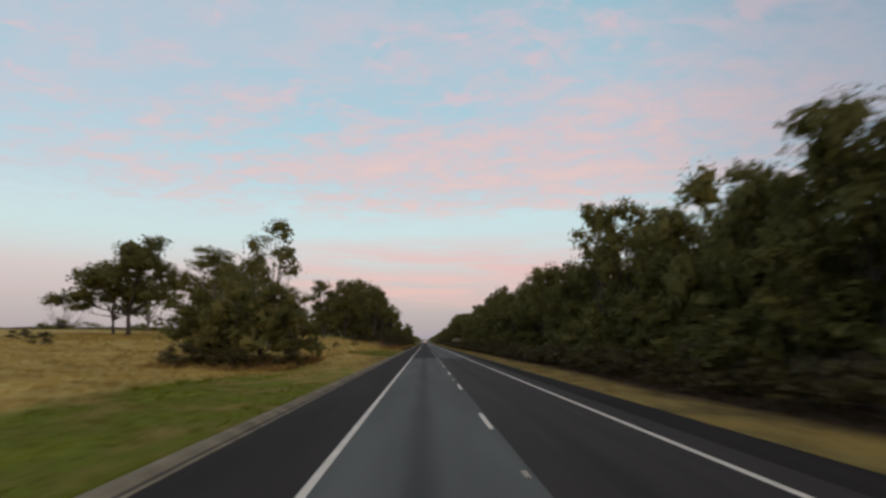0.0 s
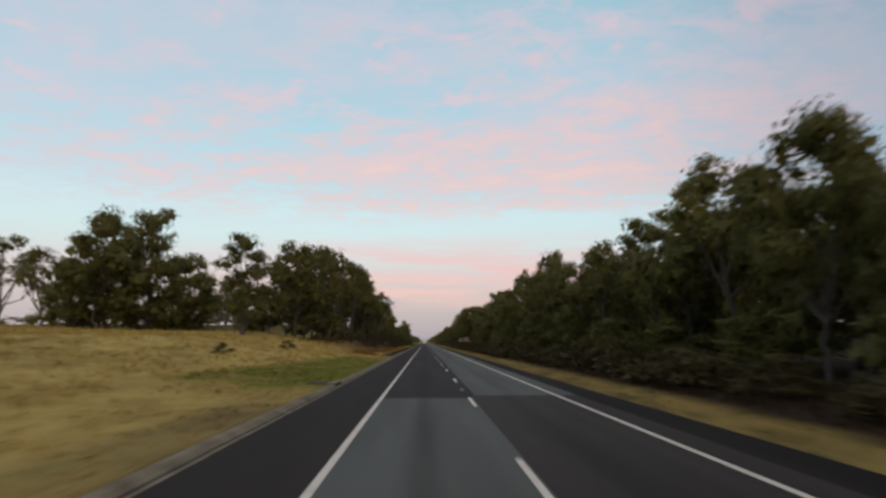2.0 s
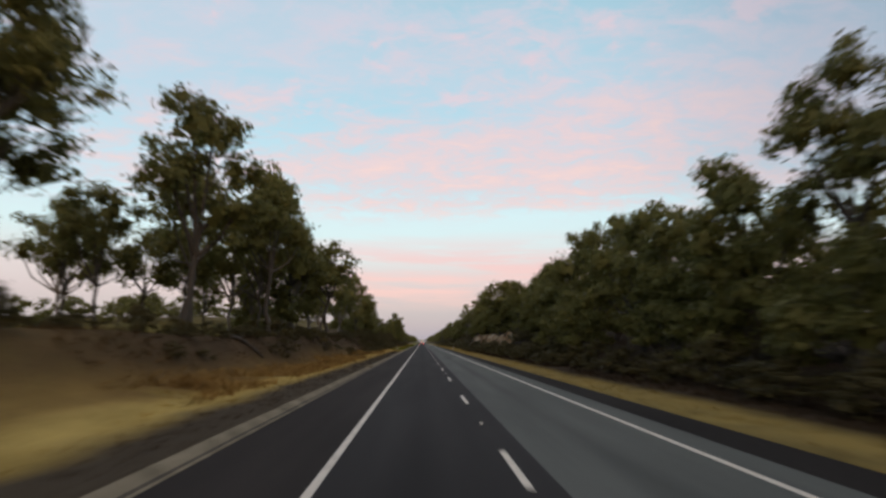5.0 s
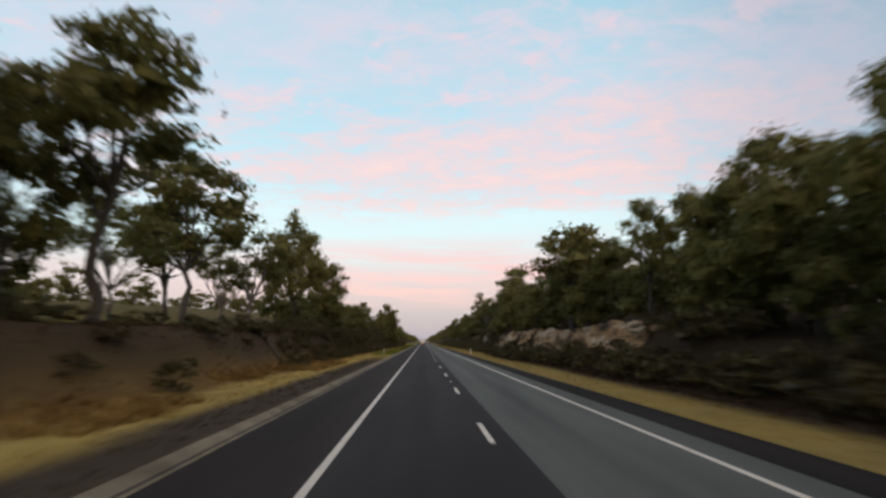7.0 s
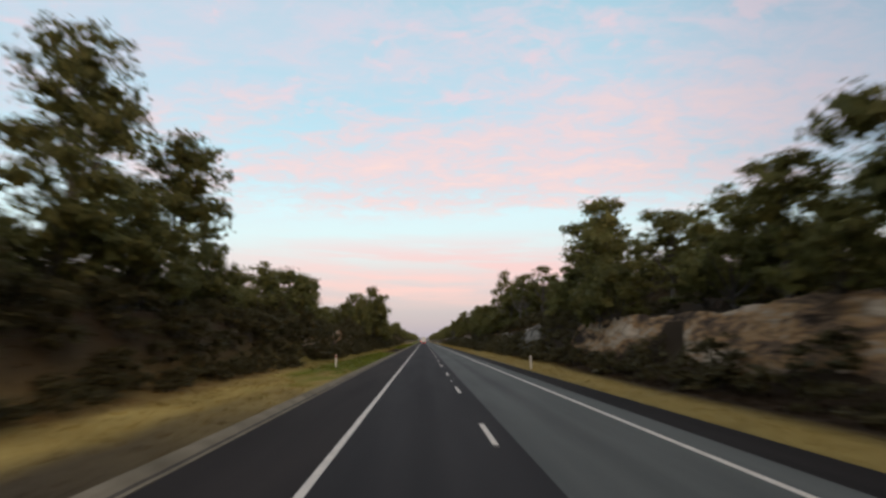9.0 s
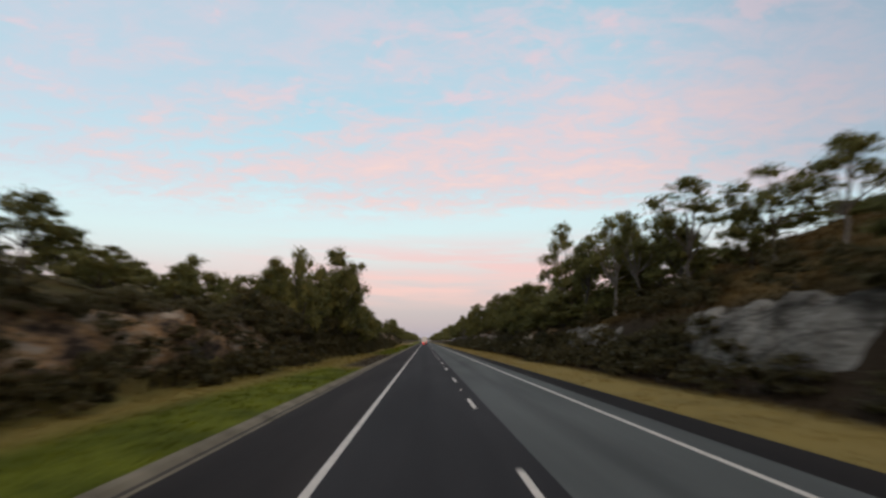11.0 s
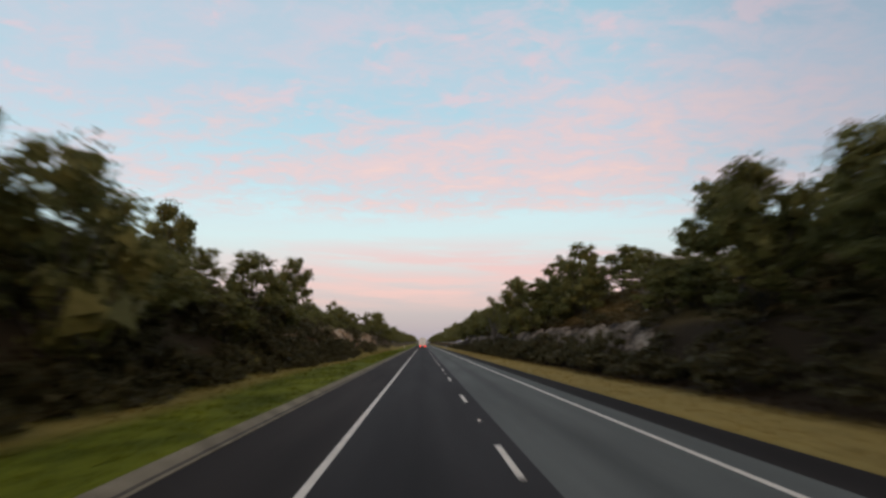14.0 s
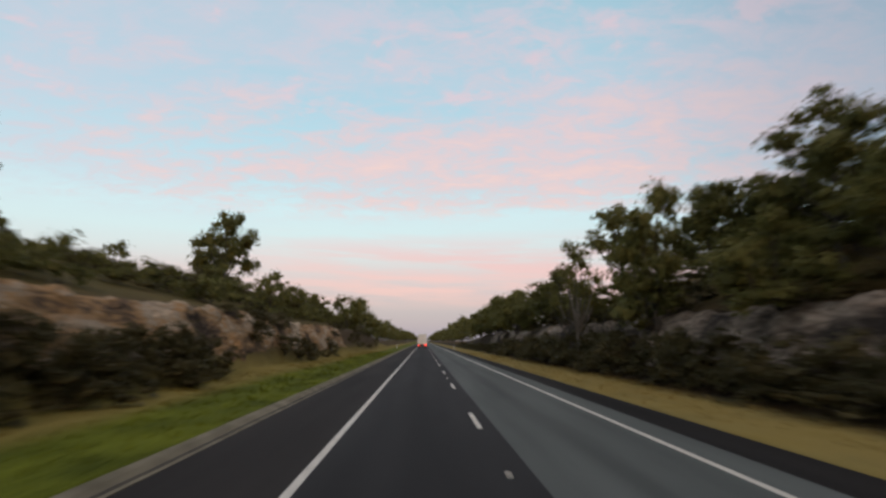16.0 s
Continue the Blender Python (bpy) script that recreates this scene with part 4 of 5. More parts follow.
# the left bank through the cutting
tree("tall", -16, 291, 10.5, 3.2), tree("dense", -14, 297, 8.5, 5.5), tree("dense", -13.2, 305, 9, 5.5), tree("dense", -14, 312, 9.2, 5.5)
tree("open", -19, 318, 10, 4), tree("tall", -18, 328, 8.8, 3.5), tree("dense", -19, 336, 7.5, 4.5), tree("dense", -18, 348, 8.7, 4.5)
tree("dense", -11.5, 356, 10.5, 3.3, 2), tree("dense", -15, 358, 9, 6), tree("dense", -14, 366, 8.2, 6), tree("dense", -12.5, 363, 7.5, 4.5), tree("dense", -16, 372, 8.5, 5)
tree("broad", -11.3, 375, 13.4, 7, 3), tree("dense", -11.0, 378, 11.4, 5, 1), tree("dense", -12.2, 371, 9.5, 5, 4), tree("dense", -11.4, 373, 10.5, 5, 2), tree("dense", -12.6, 377, 10.5, 5.5, 3), tree("dense", -13.5, 381, 10, 5)
tree("dense", -11.2, 387, 9.1, 5.2), tree("dense", -13.5, 391, 9.5, 5), tree("dense", -10.9, 393, 8.2, 5), tree("dense", -10.8, 401, 8.2, 5.2), tree("dense", -12, 405, 8.0, 5.2, 1), tree("dense", -12.5, 398, 8.4, 5), tree("dense", -11.8, 408, 6.4, 4.6), tree("dense", -11.2, 417, 5.0, 3.8), tree("dense", -13, 413, 6.8, 4.6)
tree("tall", -13.5, 419, 7.8, 2.8), tree("broad", -11.8, 424, 8.4, 4.4), tree("dense", -11.6, 430, 7.0, 4)
for k in range(26):
    y = 292 + 5.6 * k + placing.uniform(-2, 2)
    low = 0.4 if 311 < y < 341 else 1.0
    bush(-11.6 - placing.uniform(0, 1.6), y, placing.uniform(1.6, 2.9) * low, placing.uniform(2.6, 4.0) * (0.4 + 0.6 * low))
for k in range(26):
    y = 300 + 5.4 * k + placing.uniform(-2, 2)
    tree("dense", -16.5 - placing.uniform(0, 9), y, ground_height(-20, y) + placing.uniform(1.5, 4.0) * (0.5 if y > 405 else 1), placing.uniform(3.0, 5.0))
for k in range(20):
    bush(-10.8 - placing.uniform(0, 1.4), (422 if k < 14 else 442) + 2.4 * k + placing.uniform(-1, 1), placing.uniform(0.9, 1.7), placing.uniform(1.8, 3.0))
for k in range(9):
    bush(-9.9 - placing.uniform(0, 0.9), 305 + 2.2 * k + placing.uniform(-0.6, 0.6), placing.uniform(0.9, 1.7), placing.uniform(2.0, 3.0))
for k in range(11):
    bush(-9.5 - placing.uniform(0, 1.0), 327 + 2.2 * k + placing.uniform(-0.6, 0.6), placing.uniform(0.8, 1.5), placing.uniform(1.8, 2.8))
for k in range(12):
    bush(-10.3 - placing.uniform(0, 0.9), 440 + 2.3 * k + placing.uniform(-0.8, 0.8), placing.uniform(1.0, 2.0), placing.uniform(1.8, 2.8))
bush(-10.6, 484, 1.8, 2.6), bush(-10.4, 488, 2.0, 3.0), bush(-10.2, 492, 1.3, 2.2), bush(-10.8, 506, 1.4, 2.2)
# hillside beyond the left rock cutting
tree("broad", -50, 496, 29.5, 11, 1), tree("dense", -50.5, 498, 26.0, 9, 2)
tree("broad", -37, 546, 25.5, 12, 3), tree("dense", -42, 552, 20, 10)
for k in range(52):
    y = 442 + 3.2 * k + placing.uniform(-2, 2)
    bush(-17.0 - placing.uniform(0, 1) ** 1.3 * 26, y, placing.uniform(1.2, 2.6), placing.uniform(2.4, 4.2))
slope_growth = Wood("shrub")
for k in range(270):
    y = 422 + 0.62 * k + placing.uniform(-3, 3)
    x = -14.6 - placing.uniform(0, 1) * 31
    slope_growth.add(x, y, ground_height(x, y) + placing.uniform(0.8, 2.4), placing.uniform(2.2, 4.6))
slope_growth.done("hillside_shrubs", "olive green shrubs crowding the hillside over the rock", "shrubs")
hillside = Wood("scrub")
for k in range(120):
    y = 425 + 1.4 * k + placing.uniform(-3, 3)
    x = -15.8 - placing.uniform(0, 1) * 34
    hillside.add(x, y, ground_height(x, y) + placing.uniform(0.6, 2.0), placing.uniform(2.0, 4.4))
for k in range(110):
    y = 312 + 2.3 * k + placing.uniform(-3, 3)
    x = 15.0 + placing.uniform(0, 10)
    if clearing(y) and k % 2:
        continue
    hillside.add(x, y, ground_height(x, y) + placing.uniform(0.6, 1.8), placing.uniform(1.8, 3.6))
hillside.done("hillside_scrub", "patchy green-brown scrub over the hillsides", "scrub")
skyline = Wood()
for k in range(44):
    y = 500 + 4.6 * k + placing.uniform(-3, 3)
    x = -16 - placing.uniform(0, 26)
    skyline.add(x, y, ground_height(x, y) + placing.uniform(3.0, 6.0), placing.uniform(4, 7))
skyline.done("far_woodland", "dark trees over the hillside ahead")
for k in range(18):
    y = 424 + (2.0 * k if k < 13 else 4.6 * k + 30) + placing.uniform(-1.5, 1.5)
    bush(-11.3 - placing.uniform(0, 1.6), y, placing.uniform(0.6, 1.4), placing.uniform(1.6, 2.6))

# ---- the dense belt on the other side ----
for k in range(12):
    bush(12.7 + placing.uniform(0, 1.5), 331 + 1.2 * k + placing.uniform(-0.6, 0.6), placing.uniform(1.1, 2.0), placing.uniform(2.0, 3.2))
for k in range(7):
    bush(14.0 + placing.uniform(0, 6.5), 334 + 2.6 * k + placing.uniform(-0.6, 0.6), placing.uniform(0.9, 1.9), placing.uniform(2.0, 3.4))
tree("tall", 18.8, 204, 14.6, 6.0, 2), tree("broad", 18.5, 226, 13.0, 6.0, 4), tree("dense", 16.4, 208, 9, 6), tree("dense", 19, 222, 7.5, 6), tree("dense", 22, 214, 7.5, 6)
tree("dense", 15.2, 371, 7.6, 4.6, 4), tree("dense", 15.0, 376, 8.0, 5.0)
tree("dense", 20.5, 347, 11.5, 5.0), tree("dense", 21.5, 339, 11.2, 4.0, 3), tree("broad", 21, 358, 13, 5.0), tree("dense", 17.5, 374, 10.0, 5.5)
tree("broad", 18.2, 14, 12.5, 7.2), tree("tall", 18.7, 23, 12.6, 6.3), tree("broad", 18.2, 29, 11.4, 6.3), tree("broad", 18.2, 36, 13, 7.2, 3), tree("tall", 19.2, 43, 12, 6.3)
tree("tall", 18.6, 51, 14.4, 5.2, 1), tree("tall", 18.2, 59, 16, 5.85, 2), tree("broad", 17.7, 67, 10.8, 6.3), tree("broad", 18.2, 72, 11.6, 6.3), tree("broad", 17.7, 80, 12.4, 7.2, 1)
tree("tall", 18.2, 88, 13, 6.3), tree("broad", 18.2, 94, 13.3, 7.2), tree("tall", 18.7, 101, 12, 6.3), tree("tall", 17, 108, 10.8, 5), tree("broad", 18.2, 115, 12.2, 7.2), tree("tall", 18.2, 121, 11, 6.3)
tree("broad", 17.7, 128, 12.5, 7.2), tree("tall", 18.2, 137, 14.8, 5.85, 3), tree("broad", 18.2, 144, 12.5, 7.2), tree("tall", 18.2, 151, 13.2, 6.3), tree("tall", 18.2, 162, 14.9, 6.3, 4), tree("broad", 17.7, 169, 12, 7.2)
tree("broad", 18.2, 177, 11.4, 7.2), tree("broad", 17.7, 184, 13, 8.1, 2), tree("tall", 18.7, 190, 13.6, 6.3), tree("broad", 17.7, 197, 14, 8.1, 4), tree("tall", 18.2, 205, 11.5, 6.3), tree("broad", 18.2, 213, 12, 7.2)
tree("broad", 18.2, 220, 11.6, 8), tree("tall", 16, 234, 12, 4, 2), tree("broad", 18.7, 227, 11, 7.2), tree("broad", 18.2, 244, 11, 7.2), tree("broad", 18.2, 251, 12, 7.2), tree("tall", 15.4, 253, 14.0, 9.2, 3), tree("broad", 18.5, 262, 14.5, 8), tree("broad", 19.2, 268, 14.5, 7.2)
tree("tall", 17, 275, 10.5, 6), tree("dense", 17.7, 281, 10.6, 6.3), tree("tall", 18, 290, 11.5, 6), tree("tall", 17, 300, 12, 6), tree("tall", 17.4, 307, 16.2, 8, 1), tree("broad", 19.2, 316, 12, 6.3)
tree("open", 22, 331, 13, 5.5, 1), tree("open", 22.5, 338, 13.4, 6, 3), tree("open", 20, 345, 14.2, 6.5, 1), tree("open", 18.5, 351, 13, 5, 4), tree("open", 18, 356, 14, 6, 2), tree("tall", 17.5, 364, 13, 5), tree("open", 18, 377, 17, 5.5, 2), tree("broad", 20, 374, 12.6, 5), tree("tall", 22, 368, 13.5, 6), tree("tall", 21, 385, 13.5, 6)
tree("broad", 15.5, 385, 10.2, 6), tree("broad", 17.2, 391, 10.6, 6.3), tree("tall", 16, 397, 10.6, 6), tree("broad", 17.2, 403, 10.3, 5.85), tree("broad", 16, 409, 10.6, 6), tree("broad", 17.2, 414, 11, 6.3), tree("dense", 18.2, 422, 8.0, 5.5, 2)
tree("open", 18, 429, 8.4, 4.5), tree("tall", 24, 443, 11.8, 3.6), tree("tall", 25.5, 450, 13.0, 4.2, 2), tree("broad", 22, 457, 11.6, 4.6), tree("broad", 28, 441, 12.8, 4.4), tree("dense", 27, 446, 11.4, 4), tree("dense", 20, 458, 9.5, 4), tree("open", 24, 457, 13.0, 4.0, 3), tree("broad", 21.5, 461, 12.8, 5), tree("tall", 23.5, 468, 13.4, 5), tree("broad", 19.5, 475, 12.2, 5), tree("dense", 18.5, 468, 9.5, 5), tree("broad", 20.2, 465, 14.0, 7.6, 4), tree("tall", 18, 470, 11, 5)
tree("broad", 14.3, 473, 11.7, 4.8, 1), tree("tall", 17, 486, 13.6, 6), tree("open", 12.2, 483, 9.6, 4.2, 2), tree("bare", 13.0, 487, 8.5, 4)
for k in range(12):
    tree("dense", 16.2 + placing.uniform(-1.5, 2), 508 + 7 * k, placing.uniform(8.4, 11.6), placing.uniform(6, 8))


def deep(y):
    """How high the wood behind the first row stands over the road."""
    return along(y, (0, 10.5), (150, 10.5), (215, 10), (300, 10), (330, 11.5), (390, 9.8), (428, 8.6), (460, 10.5), (500, 10), (520, 10), (600, 11))


for k in range(46):
    y = 8 + 10.5 * k + placing.uniform(-3, 3)
    if not clearing(y):
        tree("inner", 22.5 + placing.uniform(-1.5, 1.5), y, deep(y) + placing.uniform(-1.5, 1), placing.uniform(7, 9))
backing = Wood()
for k in range(44):
    y = 12 + 11 * k + placing.uniform(-3, 3)
    backing.add((31 if clearing(y) else 28) + placing.uniform(-2, 2), y, deep(y) + placing.uniform(0, 2), placing.uniform(8, 11))
for k in range(46):
    y = 20 + 12 * k + placing.uniform(-3, 3)
    backing.add(38 + placing.uniform(-4, 4), y, deep(y) + placing.uniform(1, 3.5), placing.uniform(10, 14))
for k in range(46):
    y = 12 + 10.5 * k + placing.uniform(-3, 3)
    if not clearing(y):
        backing.add(24 + placing.uniform(-3, 5), y, ground_height(24, y) + placing.uniform(3.5, 6), placing.uniform(7, 10))
for k in range(26):
    y = 18 + 7.0 * k + placing.uniform(-2, 2)
    backing.add(26 + placing.uniform(-1.5, 3), y, ground_height(26, y) + placing.uniform(5, 7), placing.uniform(8, 10))
backing.done("deep_woodland", "dark interior of the eucalyptus belt")
for k in range(11):
    tree("broad", 20.8 + placing.uniform(-0.8, 0.8), 16 + 9.5 * k + placing.uniform(-2, 2), placing.uniform(10.8, 12.2), placing.uniform(7, 8.5))
for x, y, top in ((16.8, 24, 6.4), (17.2, 31, 6.8), (16.9, 37, 6.2), (17.4, 43, 7.0), (17.0, 49, 6.4), (17.6, 56, 6.8), (17.2, 63, 6.6), (17.0, 167, 7.4), (17.6, 173, 7.8), (17.2, 179, 7.4)):
    tree("dense", x, y, top, 6.2)
# understorey along the belt's edge
for k in range(66):
    y = 10 + 7.4 * k + placing.uniform(-2, 2)
    if not clearing(y):
        tree("dense", 15.2 + placing.uniform(-1, 3.5), y, ground_height(15.2, y) + placing.uniform(3.0, 5.6), placing.uniform(3.8, 5.5))
for k in range(84):
    y = 10 + 5.9 * k + placing.uniform(-1.8, 1.8)
    bush(12.9 + placing.uniform(-0.8, 0.9), y, placing.uniform(1.2, 2.4), placing.uniform(2.4, 4.0))
for k in range(40):
    bush(12.4 + placing.uniform(0, 1.0), 424 + 2.6 * k + placing.uniform(-1, 1), placing.uniform(1.5, 2.9), placing.uniform(2.4, 3.8))
for k in range(40):
    y = 225 + 7.8 * k + placing.uniform(-1.5, 1.5)
    bush(16.4 + placing.uniform(-0.6, 2.6), y, placing.uniform(0.8, 2.0), placing.uniform(1.8, 3.4))
# low tangled scrub that runs on along the feet of the banks
tangle = Wood("scrub")
for k in range(190):
    y = 8 + 3.3 * k + placing.uniform(-1, 1)
    x = 12.3 + placing.uniform(-0.6, 0.9)
    tangle.add(x, y, ground_height(x, y) + placing.uniform(0.8, 1.7), placing.uniform(2.6, 4.0))
for k in range(64):
    y = 288 + 2.4 * k + placing.uniform(-1, 1)
    x = -11.4 + placing.uniform(-1.2, 0.5)
    tangle.add(x, y, ground_height(x, y) + placing.uniform(1.0, 2.2) * (0.4 if 311 < y < 341 else 1.0), placing.uniform(2.4, 3.6))
for k in range(26):
    y = 420 + (2.6 * k if k < 14 else 4.2 * k + 50) + placing.uniform(-1, 1)
    x = -11.2 + placing.uniform(-0.9, 0.7)
    tangle.add(x, y, ground_height(x, y) + placing.uniform(0.6, 1.5), placing.uniform(2.0, 3.2))
for k in range(40):
    y = 140 + 4.0 * k + placing.uniform(-1, 1)
    x = -14.5 + placing.uniform(-4, 2.2)
    tangle.add(x, y, ground_height(x, y) + placing.uniform(0.5, 1.3), placing.uniform(1.6, 3.0))
for k in range(54):
    y = 238 + 1.2 * k + placing.uniform(-1, 1)
    x = -12.4 + placing.uniform(-3.8, 1.2)
    tangle.add(x, y, ground_height(x, y) + placing.uniform(0.9, 2.3) * (0.3 + 0.7 * smooth(244, 262, y)), placing.uniform(2.2, 3.8))
for k in range(70):
    y = 334 + 1.4 * k + placing.uniform(-1, 1)
    x = -10.9 + placing.uniform(-1.4, 0.9)
    tangle.add(x, y, ground_height(x, y) + placing.uniform(0.9, 2.0), placing.uniform(2.2, 3.6))
for k in range(40):
    y = 362 + 1.6 * k + placing.uniform(-1, 1)
    x = 13.4 + placing.uniform(-0.8, 1.6)
    tangle.add(x, y, ground_height(x, y) + placing.uniform(0.7, 1.5), placing.uniform(2.2, 3.6))
for k in range(50):
    y = 250 + 1.7 * k + placing.uniform(-1, 1)
    x = -11.9 + placing.uniform(-0.9, 0.7)
    tangle.add(x, y, ground_height(x, y) + placing.uniform(0.8, 1.7), placing.uniform(2.2, 3.4))
for k in range(28):
    y = 192 + 1.5 * k + placing.uniform(-1, 1)
    x = 14.0 + placing.uniform(-1, 1.8)
    tangle.add(x, y, ground_height(x, y) + placing.uniform(0.8, 1.9), placing.uniform(2.2, 3.6))
for k in range(26):
    y = 300 + 1.6 * k + placing.uniform(-1, 1)
    if not 319 < y < 335:
        x = 13.6 + placing.uniform(-0.9, 1.8)
        tangle.add(x, y, ground_height(x, y) + placing.uniform(0.8, 1.9), placing.uniform(2.2, 3.6))
for k in range(62):
    y = 302 + 2.2 * k + placing.uniform(-1, 1)
    x = -10.5 + placing.uniform(-0.6, 0.5)
    tangle.add(x, y, ground_height(x, y) + placing.uniform(0.6, 1.3), placing.uniform(1.8, 2.8))
for k in range(34):
    y = 240 + 1.9 * k + placing.uniform(-1, 1)
    x = -11.1 + placing.uniform(-0.7, 0.6)
    tangle.add(x, y, ground_height(x, y) + placing.uniform(0.5, 1.2), placing.uniform(1.8, 3.0))
for k in range(24):
    y = 424 + (1.8 * k if k < 18 else 3.6 * k) + placing.uniform(-1, 1)
    x = -10.4 + placing.uniform(-0.6, 0.6)
    tangle.add(x, y, ground_height(x, y) + placing.uniform(0.5, 1.1), placing.uniform(1.6, 2.8))
for k in range(60):
    y = 238 + 0.92 * k + placing.uniform(-1, 1)
    x = -9.7 + placing.uniform(-0.7, 0.5)
    tangle.add(x, y, ground_height(x, y) + placing.uniform(0.5, 1.1) * (0.4 + 0.6 * smooth(238, 256, y)), placing.uniform(1.4, 2.4))
for k in range(56):
    y = 392 + 1.35 * k + placing.uniform(-1, 1)
    x = -9.6 + placing.uniform(-0.7, 0.4)
    tangle.add(x, y, ground_height(x, y) + placing.uniform(0.5, 1.2), placing.uniform(1.6, 2.6))
for k in range(16):
    y = 352 + 1.3 * k + placing.uniform(-1, 1)
    x = 13.2 + placing.uniform(-0.8, 1.2)
    tangle.add(x, y, ground_height(x, y) + placing.uniform(0.8, 1.7), placing.uniform(2.0, 3.2))
tangle.done("tangled_scrub", "low tangled dark scrub along the foot of the banks", "scrub")
# both belts far ahead
ahead = Wood()
for k in range(42):
    y = 560 + 10 * k
    ahead.add(-15 - placing.uniform(-1.5, 4), y + placing.uniform(-3, 3), ground_height(-15, y) + placing.uniform(7, 9.5), placing.uniform(6, 9))
    ahead.add(16.5 + placing.uniform(-1.5, 4), y + placing.uniform(-3, 3), placing.uniform(9.5, 13), placing.uniform(7, 10))
for k in range(30):
    y = 990 + 22 * k
    for side in (-1, 1):
        ahead.add(side * (16.5 + placing.uniform(-2, 4)), y + placing.uniform(-5, 5), placing.uniform(9, 13), placing.uniform(10, 16))
for k in range(40):
    ahead.add(-390 + 20 * k + placing.uniform(-6, 6), 2660 + placing.uniform(-30, 30), placing.uniform(8, 14), placing.uniform(22, 34))
ahead.done("far_woodland", "dark eucalyptus belts lining the road far ahead")


# low growth scattered over the left bank, and the tall trees over the open hillside opposite
bank_scrub = Wood("scrub")
for k in range(26):
    x, y = -10.7 - placing.uniform(0, 2.4), 148 + 3.7 * k + placing.uniform(-2, 2)
    bank_scrub.add(x, y, ground_height(x, y) + placing.uniform(0.4, 1.0), placing.uniform(1.0, 2.0))
for k in range(12):
    x, y = -10.2 - placing.uniform(0, 0.7), 449 + 1.7 * k
    bank_scrub.add(x, y, ground_height(x, y) + placing.uniform(1.4, 2.2), placing.uniform(2.0, 3.0))
bank_scrub.done("bank_scrub", "low brown and olive scrub scattered over the bank", "scrub")
tree("broad", 19, 224, 13.4, 6.5, 3), tree("broad", 19, 234, 13.0, 5.5, 1)
tree("broad", 20, 454, 14.0, 5.8, 2), tree("dense", 19, 451, 9.8, 5, 1), tree("dense", 18, 459, 9.2, 5, 3), tree("tall", 23, 449, 13.2, 4.2, 1)

# ---- dead timber on the left bank ----
def fallen_log(x, y, length, radius, turn):
    """A fallen trunk lying down the slope, tapered and bent, with snapped branch stubs."""
    rnd = random.Random(int(x * 7 + y))
    root = tagged(new("fallen_log"), "grey weathered fallen trunk lying on the bank", "log", "fallen logs")
    root.matrix_basis = pose(x, y, 0)
    a = radians(turn)
    pts = []
    for i in range(7):
        t = length * i / 6
        px, py = math.cos(a) * t + rnd.uniform(-0.06, 0.06), math.sin(a) * t + rnd.uniform(-0.06, 0.06)
        pts.append(Vector((px, py, ground_height(x + px, y + py) + radius * 0.7)))
    v, f = [], []
    tube(v, f, pts, [radius * (1.15 - 0.1 * i) for i in range(7)], 7)
    f += [tuple(range(6, -1, -1)), tuple(range(len(v) - 7, len(v)))]
    part("trunk", mesh_of("trunk", v, f, [M["bark"]], smooth=True), root)
    for i in (2, 4, 5):
        v, f = [], []
        e = pts[i] + Vector((rnd.uniform(-0.5, 0.5), rnd.uniform(-0.5, 0.5), rnd.uniform(0.4, 0.9)))
        tube(v, f, [pts[i], pts[i].lerp(e, 0.6) + Vector((0.04, 0, 0.03)), e], [radius * 0.4, radius * 0.3, radius * 0.12], 5)
        part("branch", mesh_of("branch", v, f, [M["bark"]], smooth=True), root)
    return root


fallen_log(-13.8, 236.6, 3.4, 0.17, 24), fallen_log(-13.2, 207, 2.8, 0.13, -38), fallen_log(-12.6, 176, 3.0, 0.14, 60)


# ---- roadside furniture ----
def guide_post(x, y):
    """A white flexible guide post with a rounded top and a reflector facing the traffic."""
    root = tagged(new("guide_post"), "white plastic roadside guide post with a reflector", "guide post", "guide posts")
    root.matrix_basis = pose(x, y, ground_height(x, y) - 0.1)
    prof = [(-0.05, 0.0), (0.05, 0.0), (0.05, 1.04), (0.035, 1.08), (0.0, 1.10), (-0.035, 1.08), (-0.05, 1.04)]
    v = [(px, yy, pz) for yy in (-0.012, 0.012) for px, pz in prof]
    n = len(prof)
    f = [tuple(range(n)), tuple(range(2 * n - 1, n - 1, -1))] + [(i, i + n, (i + 1) % n + n, (i + 1) % n) for i in range(n)]
    part("post", mesh_of("post", v, f, [M["plastic"]]), root)
    v, f = box(-0.035, 0.035, -0.018, -0.0125, 0.86, 1.0)
    part("reflector", mesh_of("reflector", v, f, [M["red_reflector"] if x < 0 else M["reflector"]]), root, "red reflector" if x < 0 else "white reflector")
    return root


for y in (293.0, 588.0):
    guide_post(-6.6, y), guide_post(8.15, y)


def joined(boxes):
    v, f = [], []
    for b in boxes:
        bv, bf = box(*b)
        f += [tuple(i + len(v) for i in q) for q in bf]
        v += bv
    return v, f


